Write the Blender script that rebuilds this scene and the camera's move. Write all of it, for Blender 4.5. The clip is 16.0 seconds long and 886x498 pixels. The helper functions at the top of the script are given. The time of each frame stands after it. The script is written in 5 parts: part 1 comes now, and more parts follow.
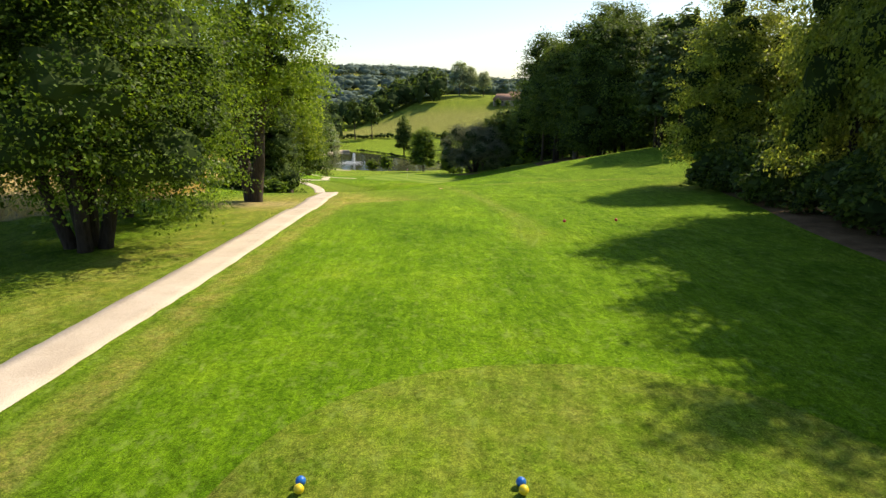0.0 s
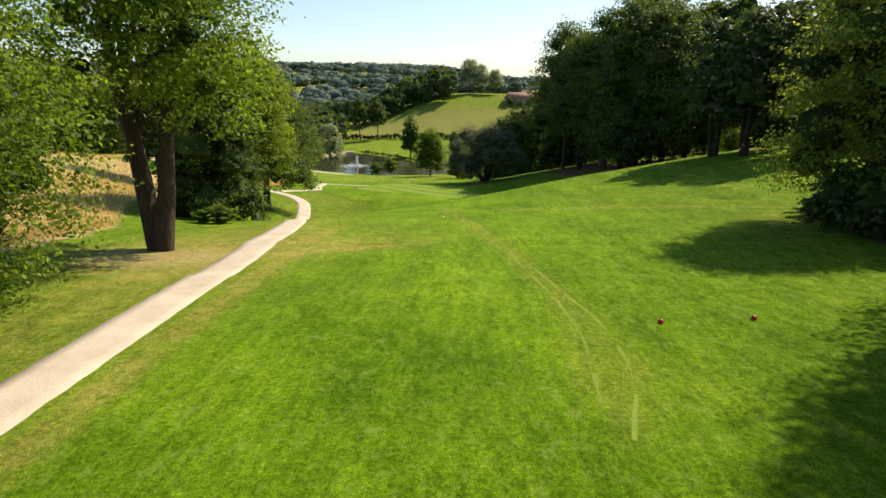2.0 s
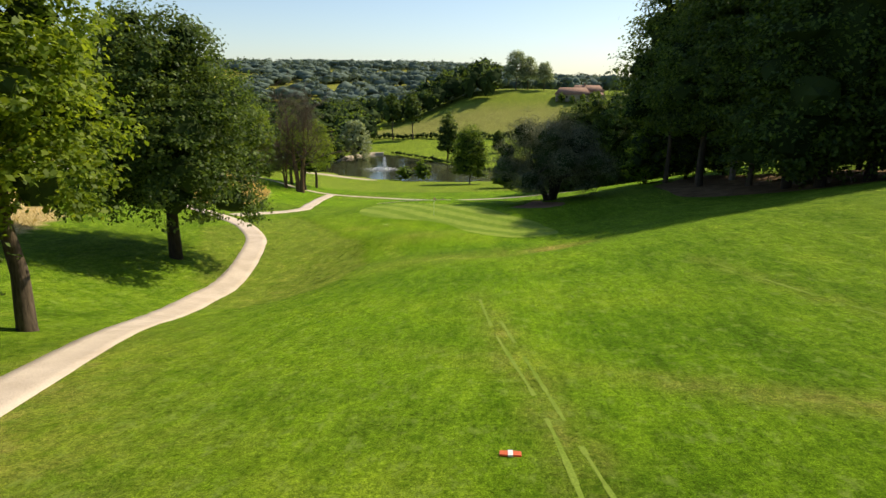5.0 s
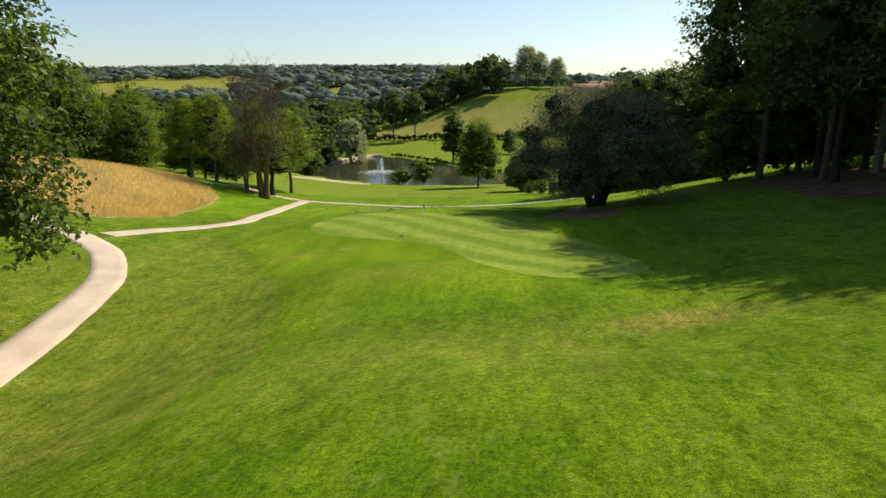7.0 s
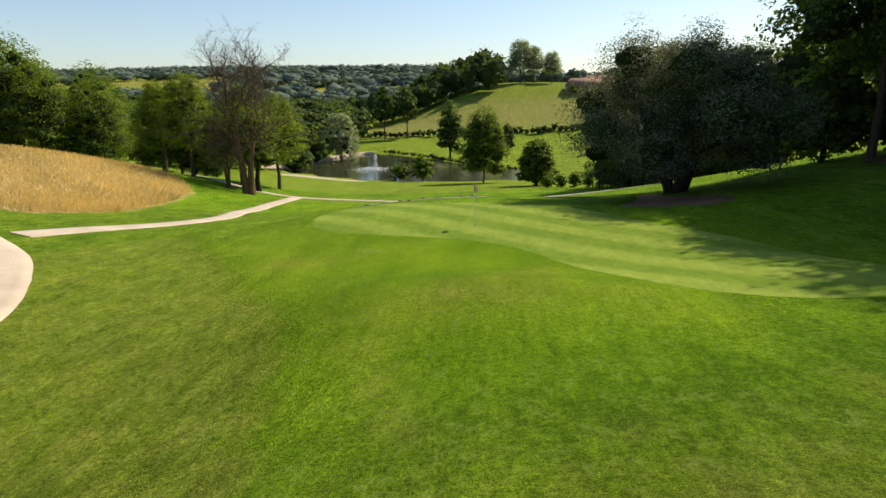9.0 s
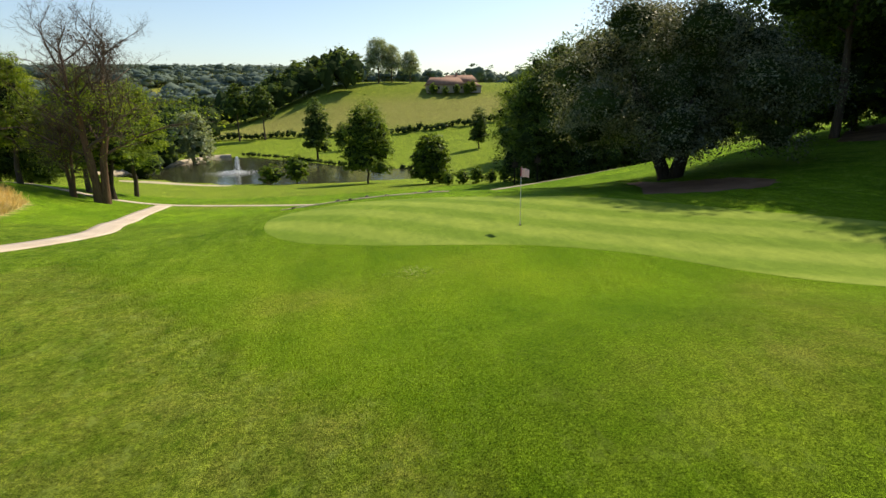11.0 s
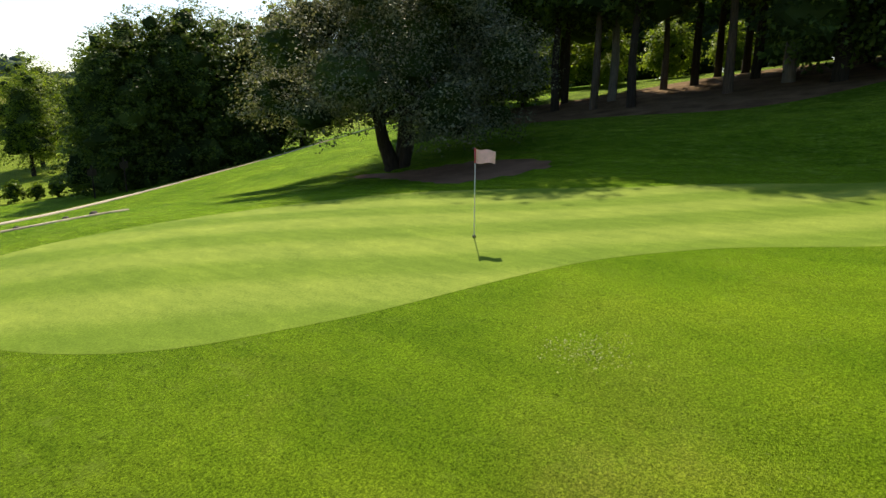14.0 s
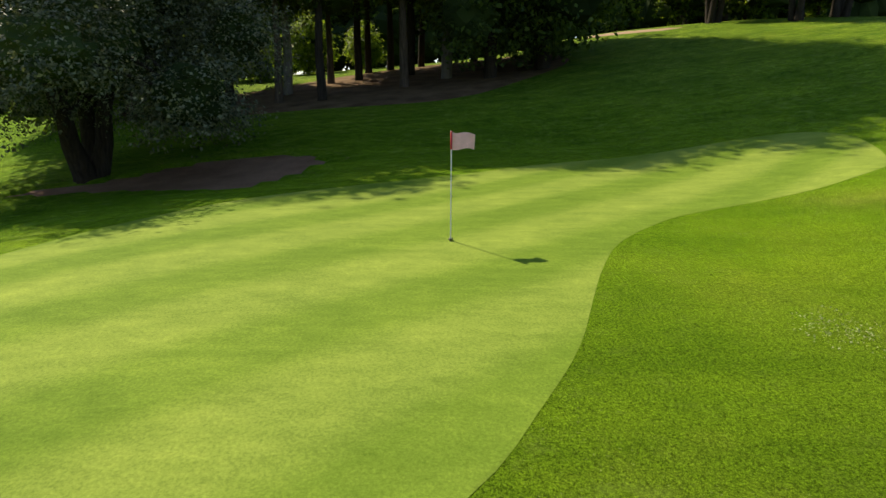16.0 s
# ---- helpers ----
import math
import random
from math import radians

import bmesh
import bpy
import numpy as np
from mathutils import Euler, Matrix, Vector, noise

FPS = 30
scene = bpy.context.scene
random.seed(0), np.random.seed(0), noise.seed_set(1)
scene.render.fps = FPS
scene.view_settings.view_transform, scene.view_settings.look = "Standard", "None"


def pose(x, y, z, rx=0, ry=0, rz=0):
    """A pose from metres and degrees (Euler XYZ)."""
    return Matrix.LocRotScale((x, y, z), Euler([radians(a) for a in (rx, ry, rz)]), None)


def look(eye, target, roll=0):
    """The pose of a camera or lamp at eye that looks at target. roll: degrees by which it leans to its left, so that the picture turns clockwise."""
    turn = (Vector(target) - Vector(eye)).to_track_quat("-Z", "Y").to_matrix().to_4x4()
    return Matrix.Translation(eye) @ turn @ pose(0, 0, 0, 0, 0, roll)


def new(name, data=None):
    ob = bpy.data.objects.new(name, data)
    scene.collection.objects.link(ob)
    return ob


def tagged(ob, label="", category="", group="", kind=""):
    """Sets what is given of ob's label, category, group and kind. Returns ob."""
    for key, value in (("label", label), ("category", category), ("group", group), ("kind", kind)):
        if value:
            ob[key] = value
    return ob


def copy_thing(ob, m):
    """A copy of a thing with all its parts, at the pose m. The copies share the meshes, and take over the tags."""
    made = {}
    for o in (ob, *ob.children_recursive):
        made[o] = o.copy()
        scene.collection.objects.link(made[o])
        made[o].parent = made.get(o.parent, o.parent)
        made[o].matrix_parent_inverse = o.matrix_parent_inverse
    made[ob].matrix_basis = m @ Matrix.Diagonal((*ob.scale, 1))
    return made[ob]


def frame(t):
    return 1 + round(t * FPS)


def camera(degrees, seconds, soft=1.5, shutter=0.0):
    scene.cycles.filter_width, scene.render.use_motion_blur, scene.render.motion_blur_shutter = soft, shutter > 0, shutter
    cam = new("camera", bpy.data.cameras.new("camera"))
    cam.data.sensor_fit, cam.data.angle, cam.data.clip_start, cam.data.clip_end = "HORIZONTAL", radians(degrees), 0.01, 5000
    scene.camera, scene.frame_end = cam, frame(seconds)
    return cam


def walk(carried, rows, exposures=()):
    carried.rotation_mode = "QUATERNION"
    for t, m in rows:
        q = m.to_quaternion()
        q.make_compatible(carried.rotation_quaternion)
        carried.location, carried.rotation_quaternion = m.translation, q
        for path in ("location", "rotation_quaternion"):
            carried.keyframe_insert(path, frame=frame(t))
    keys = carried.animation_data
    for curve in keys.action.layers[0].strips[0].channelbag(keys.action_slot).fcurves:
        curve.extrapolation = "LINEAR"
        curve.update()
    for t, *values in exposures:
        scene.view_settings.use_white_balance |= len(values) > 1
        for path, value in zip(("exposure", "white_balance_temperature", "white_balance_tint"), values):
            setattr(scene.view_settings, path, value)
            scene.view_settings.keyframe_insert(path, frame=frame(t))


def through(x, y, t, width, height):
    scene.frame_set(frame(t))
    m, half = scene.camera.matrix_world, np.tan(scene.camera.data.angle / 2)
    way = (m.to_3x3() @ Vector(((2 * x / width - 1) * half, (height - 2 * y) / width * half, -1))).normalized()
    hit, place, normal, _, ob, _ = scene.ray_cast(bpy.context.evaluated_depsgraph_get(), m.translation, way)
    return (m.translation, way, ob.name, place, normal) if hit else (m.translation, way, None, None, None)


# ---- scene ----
cam = camera(71.50, 16.0)
PATH = [
    (0, (-0.000, -0.000, 6.000), -0.000, -14.423, 0.258),
    (0.5, (0.311, 4.012, 5.891), 0.239, -14.458, 0.007),
    (1, (0.448, 8.486, 5.758), 0.374, -14.452, 0.052),
    (1.5, (0.516, 13.138, 5.726), 0.552, -14.479, 0.118),
    (2, (0.538, 18.296, 5.715), 0.939, -14.527, 0.212),
    (2.5, (0.493, 24.126, 5.655), 1.449, -14.660, 0.248),
    (3, (0.225, 30.629, 5.479), 2.213, -14.682, 0.432),
    (3.5, (-0.191, 37.657, 5.096), 3.036, -14.757, 0.720),
    (4, (-0.539, 45.127, 4.491), 3.698, -14.689, 0.828),
    (6.5, (-1.354, 79.992, -1.659), 5.499, -14.073, -0.256),
    (7, (-1.999, 85.859, -2.354), 5.469, -13.942, -0.295),
    (7.5, (-2.553, 89.540, -3.491), 5.364, -13.963, -0.273),
    (8, (-3.598, 92.466, -4.495), 5.284, -13.947, -0.201),
    (8.5, (-5.173, 95.493, -5.059), 5.235, -13.810, -0.431),
    (11, (-14.264, 108.263, -7.499), -9.643, -13.640, -0.641),
    (11.5, (-15.686, 110.525, -7.775), -14.886, -13.673, -0.625),
    (12, (-16.915, 112.800, -8.058), -21.539, -13.615, -0.425),
    (12.5, (-17.926, 114.986, -8.246), -28.411, -13.727, -0.363),
    (13, (-18.781, 117.339, -8.468), -36.438, -13.707, -0.088),
    (13.5, (-19.487, 119.562, -8.626), -44.791, -13.643, -0.103),
    (14, (-20.027, 121.801, -8.791), -53.538, -13.642, 0.093),
    (14.5, (-20.259, 124.038, -8.960), -62.860, -13.668, 0.258),
    (15, (-20.294, 126.213, -9.133), -72.184, -13.509, 0.139),
    (15.5, (-20.136, 128.297, -9.265), -81.406, -13.438, 0.159),
    (16, (-19.780, 130.396, -9.357), -91.141, -13.477, 0.258),
]


def drone(x, y, z, yaw, pitch, roll):
    """Heading, tilt and lean of the flying camera, in degrees."""
    return pose(x, y, z) @ pose(0, 0, 0, 0, 0, yaw) @ pose(0, 0, 0, 90 + pitch) @ pose(0, 0, 0, 0, 0, roll)


walk(cam, [(t, drone(*eye, yaw, pitch, roll)) for t, eye, yaw, pitch, roll in PATH], [(0, 0.58), (2, 0.48), (3.5, 0.3), (8.5, 0.25), (11, 0.3), (12.5, 0.3), (14.5, 0.58), (15.5, 0.57), (16, 0.48)])

# ---- daylight ----
SUN_UP, SUN_TURN = 46.0, 53.0  # height over the horizon; turned from straight ahead towards the right
world = bpy.data.worlds.new("sky")
scene.world = world
world.use_nodes = True
wn = world.node_tree.nodes
sky = wn.new("ShaderNodeTexSky")
sky.sky_type, sky.sun_disc = "NISHITA", False
sky.sun_elevation, sky.sun_rotation = radians(SUN_UP), radians(SUN_TURN)
sky.air_density, sky.dust_density, sky.ozone_density = 1.0, 0.75, 1.6
wn["Background"].inputs["Strength"].default_value = 0.122
world.node_tree.links.new(sky.outputs[0], wn["Background"].inputs["Color"])
sun = new("sun", bpy.data.lights.new("sun", "SUN"))
sun.data.energy, sun.data.angle, sun.data.color = 5.0, radians(0.5), (1.0, 0.87, 0.64)
toward = Vector((math.sin(radians(SUN_TURN)) * math.cos(radians(SUN_UP)), math.cos(radians(SUN_TURN)) * math.cos(radians(SUN_UP)), math.sin(radians(SUN_UP))))
sun.matrix_world = look(toward * 300, (0, 0, 0))


# ---- materials ----
def material(name, rough=0.8, spec=0.3):
    m = bpy.data.materials.new(name)
    m.use_nodes = True
    b = m.node_tree.nodes["Principled BSDF"]
    b.inputs["Roughness"].default_value = rough
    b.inputs["Specular IOR Level"].default_value = spec
    return m, m.node_tree.nodes, m.node_tree.links, b


def ramp(nodes, links, source, stops):
    r = nodes.new("ShaderNodeValToRGB")
    while len(r.color_ramp.elements) < len(stops):
        r.color_ramp.elements.new(0.5)
    for e, (p, c) in zip(r.color_ramp.elements, stops):
        e.position, e.color = p, (*c, 1)
    links.new(source, r.inputs[0])
    return r.outputs[0]


def noise_of(nodes, links, scale, detail=3, rough=0.55, stretch=None, turn=0.0):
    tc, mp, n = nodes.new("ShaderNodeTexCoord"), nodes.new("ShaderNodeMapping"), nodes.new("ShaderNodeTexNoise")
    links.new(tc.outputs["Object"], mp.inputs["Vector"])
    mp.inputs["Rotation"].default_value = (0, 0, radians(turn))
    mp.inputs["Scale"].default_value = stretch or (1, 1, 1)
    links.new(mp.outputs[0], n.inputs["Vector"])
    n.inputs["Scale"].default_value, n.inputs["Detail"].default_value, n.inputs["Roughness"].default_value = scale, detail, rough
    return n.outputs["Fac"]


def mix(nodes, links, fac, a, b, how="MIX"):
    m = nodes.new("ShaderNodeMix")
    m.data_type, m.blend_type = "RGBA", how
    for value, socket in ((fac, m.inputs[0]), (a, m.inputs[6]), (b, m.inputs[7])):
        if isinstance(value, (int, float)):
            socket.default_value = value
        elif isinstance(value, tuple):
            socket.default_value = (*value, 1)
        else:
            links.new(value, socket)
    return m.outputs[2]


def bump(nodes, links, b, source, strength, distance):
    n = nodes.new("ShaderNodeBump")
    n.inputs["Strength"].default_value, n.inputs["Distance"].default_value = strength, distance
    links.new(source, n.inputs["Height"])
    links.new(n.outputs[0], b.inputs["Normal"])


def speckled(name, stops, scale, rough=0.85, spec=0.2, relief=0.02, fine=None, strength=0.6):
    m, n, l, b = material(name, rough, spec)
    big = ramp(n, l, noise_of(n, l, scale), stops)
    small = noise_of(n, l, fine or scale * 14, 4)
    shade = ramp(n, l, small, [(0.3, (0.72, 0.72, 0.72)), (0.7, (1.2, 1.2, 1.2))])
    l.new(mix(n, l, 1.0, big, shade, "MULTIPLY"), b.inputs["Base Color"])
    bump(n, l, b, small, strength, relief)
    return m


def turf():
    """Mown grass: bands of the mower, tufts, straw-coloured dry patches and tall dry meadow, told apart by the ground's own marks."""
    m, n, l, b = material("turf", 0.9, 0.03)
    at = n.new("ShaderNodeAttribute")
    at.attribute_name = "turf"
    sp = n.new("ShaderNodeSeparateColor")
    l.new(at.outputs["Color"], sp.inputs[0])
    dry, lush, meadow = sp.outputs[0], sp.outputs[1], sp.outputs[2]
    def coarse(strength):
        k = n.new("ShaderNodeMath")
        k.operation = "MULTIPLY"
        l.new(at.outputs["Alpha"], k.inputs[0])
        k.inputs[1].default_value = strength
        return k.outputs[0]

    base = ramp(n, l, noise_of(n, l, 0.16, 6, 0.62), [(0.3, (0.066, 0.142, 0.004)), (0.52, (0.106, 0.203, 0.006)), (0.74, (0.162, 0.254, 0.012))])
    rough = ramp(n, l, noise_of(n, l, 0.45, 6, 0.7), [(0.3, (0.056, 0.112, 0.007)), (0.58, (0.112, 0.180, 0.012)), (0.8, (0.215, 0.238, 0.04))])
    col = mix(n, l, lush, rough, base)
    bands = noise_of(n, l, 1.0, 3, 0.6, (0.55, 0.03, 1), 4)
    bshade = ramp(n, l, bands, [(0.36, (0.76, 0.8, 0.7)), (0.64, (1.25, 1.18, 1.2))])
    col = mix(n, l, 0.7, col, bshade, "MULTIPLY")
    mottle = noise_of(n, l, 1.7, 8, 0.82, (1.0, 0.4, 1), 8)
    col = mix(n, l, coarse(0.66), col, ramp(n, l, mottle, [(0.40, (0.66, 0.70, 0.62)), (0.5, (1, 1, 1)), (0.62, (1.36, 1.28, 1.35))]), "MULTIPLY")
    streak = noise_of(n, l, 1.0, 5, 0.7, (5.0, 0.35, 1), 3)
    col = mix(n, l, coarse(0.55), col, ramp(n, l, streak, [(0.36, (0.72, 0.76, 0.7)), (0.5, (1, 1, 1)), (0.66, (1.32, 1.26, 1.35))]), "MULTIPLY")
    straw = ramp(n, l, noise_of(n, l, 0.8, 5, 0.7), [(0.3, (0.19, 0.18, 0.025)), (0.7, (0.38, 0.29, 0.10))])
    mask = n.new("ShaderNodeMath")
    mask.operation = "MULTIPLY"
    patchy = ramp(n, l, noise_of(n, l, 0.9, 8, 0.8), [(0.36, (0.22, 0.22, 0.22)), (0.58, (1, 1, 1))])
    l.new(dry, mask.inputs[0])
    l.new(patchy, mask.inputs[1])
    col = mix(n, l, mask.outputs[0], col, straw)
    hay = ramp(n, l, noise_of(n, l, 0.3, 6, 0.7), [(0.3, (0.30, 0.22, 0.105)), (0.7, (0.46, 0.365, 0.195))])
    col = mix(n, l, meadow, col, hay)
    tuft = noise_of(n, l, 30.0, 8, 0.8)
    tshade = ramp(n, l, tuft, [(0.40, (0.36, 0.38, 0.33)), (0.5, (1, 1, 1)), (0.60, (1.75, 1.7, 1.6))])
    col = mix(n, l, 0.85, col, tshade, "MULTIPLY")
    blade = noise_of(n, l, 80.0, 4, 0.85)
    col = mix(n, l, 0.8, col, ramp(n, l, blade, [(0.41, (0.36, 0.39, 0.34)), (0.5, (0.98, 0.98, 0.98)), (0.59, (1.8, 1.74, 1.68))]), "MULTIPLY")
    clump = noise_of(n, l, 7.0, 5, 0.75)
    col = mix(n, l, coarse(0.75), col, ramp(n, l, clump, [(0.38, (0.52, 0.56, 0.48)), (0.5, (1, 1, 1)), (0.62, (1.45, 1.4, 1.42))]), "MULTIPLY")
    fleck = noise_of(n, l, 2.6, 9, 0.78, (1.0, 0.6, 1), 20)
    pale = ramp(n, l, fleck, [(0.53, (0, 0, 0)), (0.64, (1, 1, 1))])
    deep_tuft = ramp(n, l, fleck, [(0.36, (1, 1, 1)), (0.46, (0, 0, 0))])
    col = mix(n, l, mix(n, l, 1.0, pale, coarse(0.55), "MULTIPLY"), col, (0.24, 0.32, 0.06))
    col = mix(n, l, mix(n, l, 1.0, deep_tuft, coarse(0.6), "MULTIPLY"), col, (0.045, 0.105, 0.003))
    clover = ramp(n, l, noise_of(n, l, 16.0, 6, 0.85), [(0.62, (0, 0, 0)), (0.65, (1, 1, 1))])
    spread_c = ramp(n, l, noise_of(n, l, 0.3, 3, 0.6), [(0.5, (0, 0, 0)), (0.65, (1, 1, 1))])
    col = mix(n, l, mix(n, l, 1.0, clover, spread_c, "MULTIPLY"), col, (0.36, 0.42, 0.16))
    calm = n.new("ShaderNodeMath")
    calm.operation = "MULTIPLY_ADD"
    calm.inputs[1].default_value, calm.inputs[2].default_value = -0.5, 0.5
    l.new(at.outputs["Alpha"], calm.inputs[0])
    col = mix(n, l, calm.outputs[0], col, mix(n, l, 1.0, col, (1.12, 1.04, 0.8), "MULTIPLY"))
    l.new(col, b.inputs["Base Color"])
    bump(n, l, b, tuft, 1.0, 0.045)
    return m


def green_turf():
    """Close-cut putting surface with the broad light and dark bands of the mower."""
    m, n, l, b = material("green_turf", 0.85, 0.04)
    tc, mp, w = n.new("ShaderNodeTexCoord"), n.new("ShaderNodeMapping"), n.new("ShaderNodeTexWave")
    l.new(tc.outputs["Object"], mp.inputs["Vector"])
    mp.inputs["Rotation"].default_value = (0, 0, radians(-43))
    l.new(mp.outputs[0], w.inputs["Vector"])
    w.wave_type, w.bands_direction, w.wave_profile = "BANDS", "X", "SIN"
    w.inputs["Scale"].default_value, w.inputs["Distortion"].default_value, w.inputs["Detail"].default_value = 0.105, 1.4, 2
    w.inputs["Detail Scale"].default_value = 0.6
    col = ramp(n, l, w.outputs["Fac"], [(0.2, (0.140, 0.216, 0.024)), (0.8, (0.205, 0.276, 0.044))])
    swath = noise_of(n, l, 1.0, 5, 0.65, (1.6, 0.12, 1), -43)
    col = mix(n, l, 0.6, col, ramp(n, l, swath, [(0.3, (0.84, 0.88, 0.8)), (0.7, (1.16, 1.12, 1.16))]), "MULTIPLY")
    grain = noise_of(n, l, 0.5, 5, 0.6)
    col = mix(n, l, 0.8, col, ramp(n, l, grain, [(0.3, (0.82, 0.86, 0.78)), (0.7, (1.14, 1.1, 1.08))]), "MULTIPLY")
    wear = noise_of(n, l, 3.2, 8, 0.75, (1.0, 0.5, 1), -43)
    col = mix(n, l, 0.8, col, ramp(n, l, wear, [(0.36, (0.82, 0.85, 0.78)), (0.5, (1, 1, 1)), (0.64, (1.2, 1.15, 1.2))]), "MULTIPLY")
    fine = noise_of(n, l, 26, 6, 0.8)
    col = mix(n, l, 0.8, col, ramp(n, l, fine, [(0.36, (0.68, 0.7, 0.64)), (0.64, (1.3, 1.28, 1.24))]), "MULTIPLY")
    l.new(col, b.inputs["Base Color"])
    bump(n, l, b, fine, 0.3, 0.01)
    return m


def foliage(name, dark, light, through=0.35, hue_noise=0.25, rough=0.5, gloss=0.18):
    """Leaves: each its own green, some light passing through."""
    m, n, l, b = material(name, rough, gloss)
    geo = n.new("ShaderNodeNewGeometry")
    one = ramp(n, l, geo.outputs["Random Per Island"], [(0.0, dark), (0.6, tuple((a + c) / 2 for a, c in zip(dark, light))), (1.0, light)])
    patch = ramp(n, l, noise_of(n, l, hue_noise, 3), [(0.3, (0.7, 0.72, 0.7)), (0.7, (1.3, 1.25, 1.15))])
    col = mix(n, l, 0.8, one, patch, "MULTIPLY")
    l.new(col, b.inputs["Base Color"])
    tr, ms = n.new("ShaderNodeBsdfTranslucent"), n.new("ShaderNodeMixShader")
    l.new(mix(n, l, 1.0, col, (1.4, 1.3, 0.6), "MULTIPLY"), tr.inputs["Color"])
    ms.inputs[0].default_value = through
    l.new(b.outputs[0], ms.inputs[1])
    l.new(tr.outputs[0], ms.inputs[2])
    l.new(ms.outputs[0], n["Material Output"].inputs["Surface"])
    return m


def bark(name, dark, light):
    m, n, l, b = material(name, 0.9, 0.15)
    grain = noise_of(n, l, 3.0, 6, 0.7, (3, 3, 0.4))
    l.new(ramp(n, l, grain, [(0.3, dark), (0.7, light)]), b.inputs["Base Color"])
    bump(n, l, b, grain, 0.9, 0.06)
    return m


def plain(name, colour, rough=0.6, spec=0.4, scale=8.0):
    return speckled(name, [(0.3, tuple(c * 0.9 for c in colour)), (0.7, tuple(min(1, c * 1.08) for c in colour))], scale, rough, spec, 0.004, strength=0.2)


TURF, GREEN = turf(), green_turf()
GRAVEL = speckled("path_gravel", [(0.3, (0.46, 0.38, 0.30)), (0.7, (0.59, 0.50, 0.405))], 0.5, 0.9, 0.15, 0.012, 30)
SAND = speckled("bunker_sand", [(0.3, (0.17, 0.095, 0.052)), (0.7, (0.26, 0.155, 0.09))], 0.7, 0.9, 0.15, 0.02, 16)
EARTH = speckled("woodland_earth", [(0.3, (0.09, 0.055, 0.026)), (0.7, (0.21, 0.135, 0.07))], 0.6, 0.95, 0.1, 0.05, 10)
STONE = speckled("edging_stone", [(0.3, (0.4, 0.36, 0.3)), (0.7, (0.62, 0.58, 0.5))], 2.0)
LEAF_MID = foliage("leaf_mid", (0.04, 0.075, 0.012), (0.23, 0.335, 0.04), 0.55)
LEAF_LIME = foliage("leaf_lime", (0.018, 0.038, 0.007), (0.17, 0.27, 0.03), 0.55)
LEAF_FRESH = foliage("leaf_fresh", (0.09, 0.15, 0.014), (0.27, 0.35, 0.04), 0.55)
LEAF_LIGHT = foliage("leaf_light", (0.075, 0.135, 0.016), (0.25, 0.36, 0.045), 0.58)
LEAF_DARK = foliage("leaf_dark", (0.034, 0.064, 0.017), (0.15, 0.22, 0.045), 0.5)
GRASS_BLADE = foliage("grass_blade", (0.085, 0.16, 0.008), (0.20, 0.29, 0.03), 0.55, rough=0.8, gloss=0.1)
LEAF_CONIFER = foliage("leaf_conifer", (0.045, 0.078, 0.034), (0.12, 0.175, 0.062), 0.35)
# greyish leaves; the palest greys are painted in for glints
LEAF_GREY = foliage("leaf_grey", (0.03, 0.046, 0.02), (0.25, 0.27, 0.19), 0.35, rough=0.55, gloss=0.25)
LEAF_OLIVE = foliage("leaf_olive", (0.11, 0.155, 0.035), (0.36, 0.42, 0.10), 0.62)
# distance haze painted in: far leaves get a paler, bluer base colour
LEAF_HAZED = foliage("leaf_hazed", (0.08, 0.112, 0.094), (0.114, 0.152, 0.12), 0.3, rough=0.9, gloss=0.04)
STRAW_BLADE = foliage("straw_blade", (0.46, 0.35, 0.16), (0.64, 0.51, 0.27), 0.5, 0.12, 0.8, 0.1)
LEAF_PALE = foliage("leaf_pale", (0.18, 0.235, 0.15), (0.36, 0.42, 0.28), 0.45)
# filler inside crowns: shade painted in, far darker than the leaves around it
INNER_SHADE = foliage("crown_filler", (0.018, 0.03, 0.010), (0.05, 0.075, 0.022), 0.0, rough=0.9, gloss=0.05)
TWIG = foliage("dry_twig", (0.055, 0.046, 0.038), (0.15, 0.13, 0.105), 0.1)
BARK = bark("bark", (0.045, 0.033, 0.024), (0.16, 0.12, 0.085))
BARK_RED = bark("bark_red", (0.05, 0.03, 0.02), (0.2, 0.12, 0.075))
BARK_PALE = bark("bark_pale", (0.10, 0.088, 0.07), (0.25, 0.22, 0.175))
BARK_BROWN = bark("bark_brown", (0.025, 0.019, 0.014), (0.10, 0.078, 0.058))
BARK_DARK = bark("bark_dark", (0.018, 0.014, 0.010), (0.06, 0.047, 0.034))


# ---- building helpers ----
def part(name, bm, mat, parent=None, label=""):
    me = bpy.data.meshes.new(name)
    bm.to_mesh(me)
    bm.free()
    return part_of(name, me, mat, parent, label)


def part_of(name, me, mat, parent=None, label="", smooth=True):
    me.materials.append(mat)
    if smooth and len(me.polygons):
        me.polygons.foreach_set("use_smooth", [True] * len(me.polygons))
    ob = new(name, me)
    ob.parent = parent
    if label:
        ob["label"] = label
    return ob


def mesh_from(name, verts, faces):
    me = bpy.data.meshes.new(name)
    me.from_pydata([tuple(v) for v in verts], [], [tuple(int(i) for i in f) for f in faces])
    me.update()
    return me


def thing(name, label, category, at=(0, 0, 0), group="", kind=""):
    ob = new(name)
    ob.empty_display_size = 0.3
    ob.matrix_world = Matrix.Translation(at)
    return tagged(ob, label, category, group, kind)


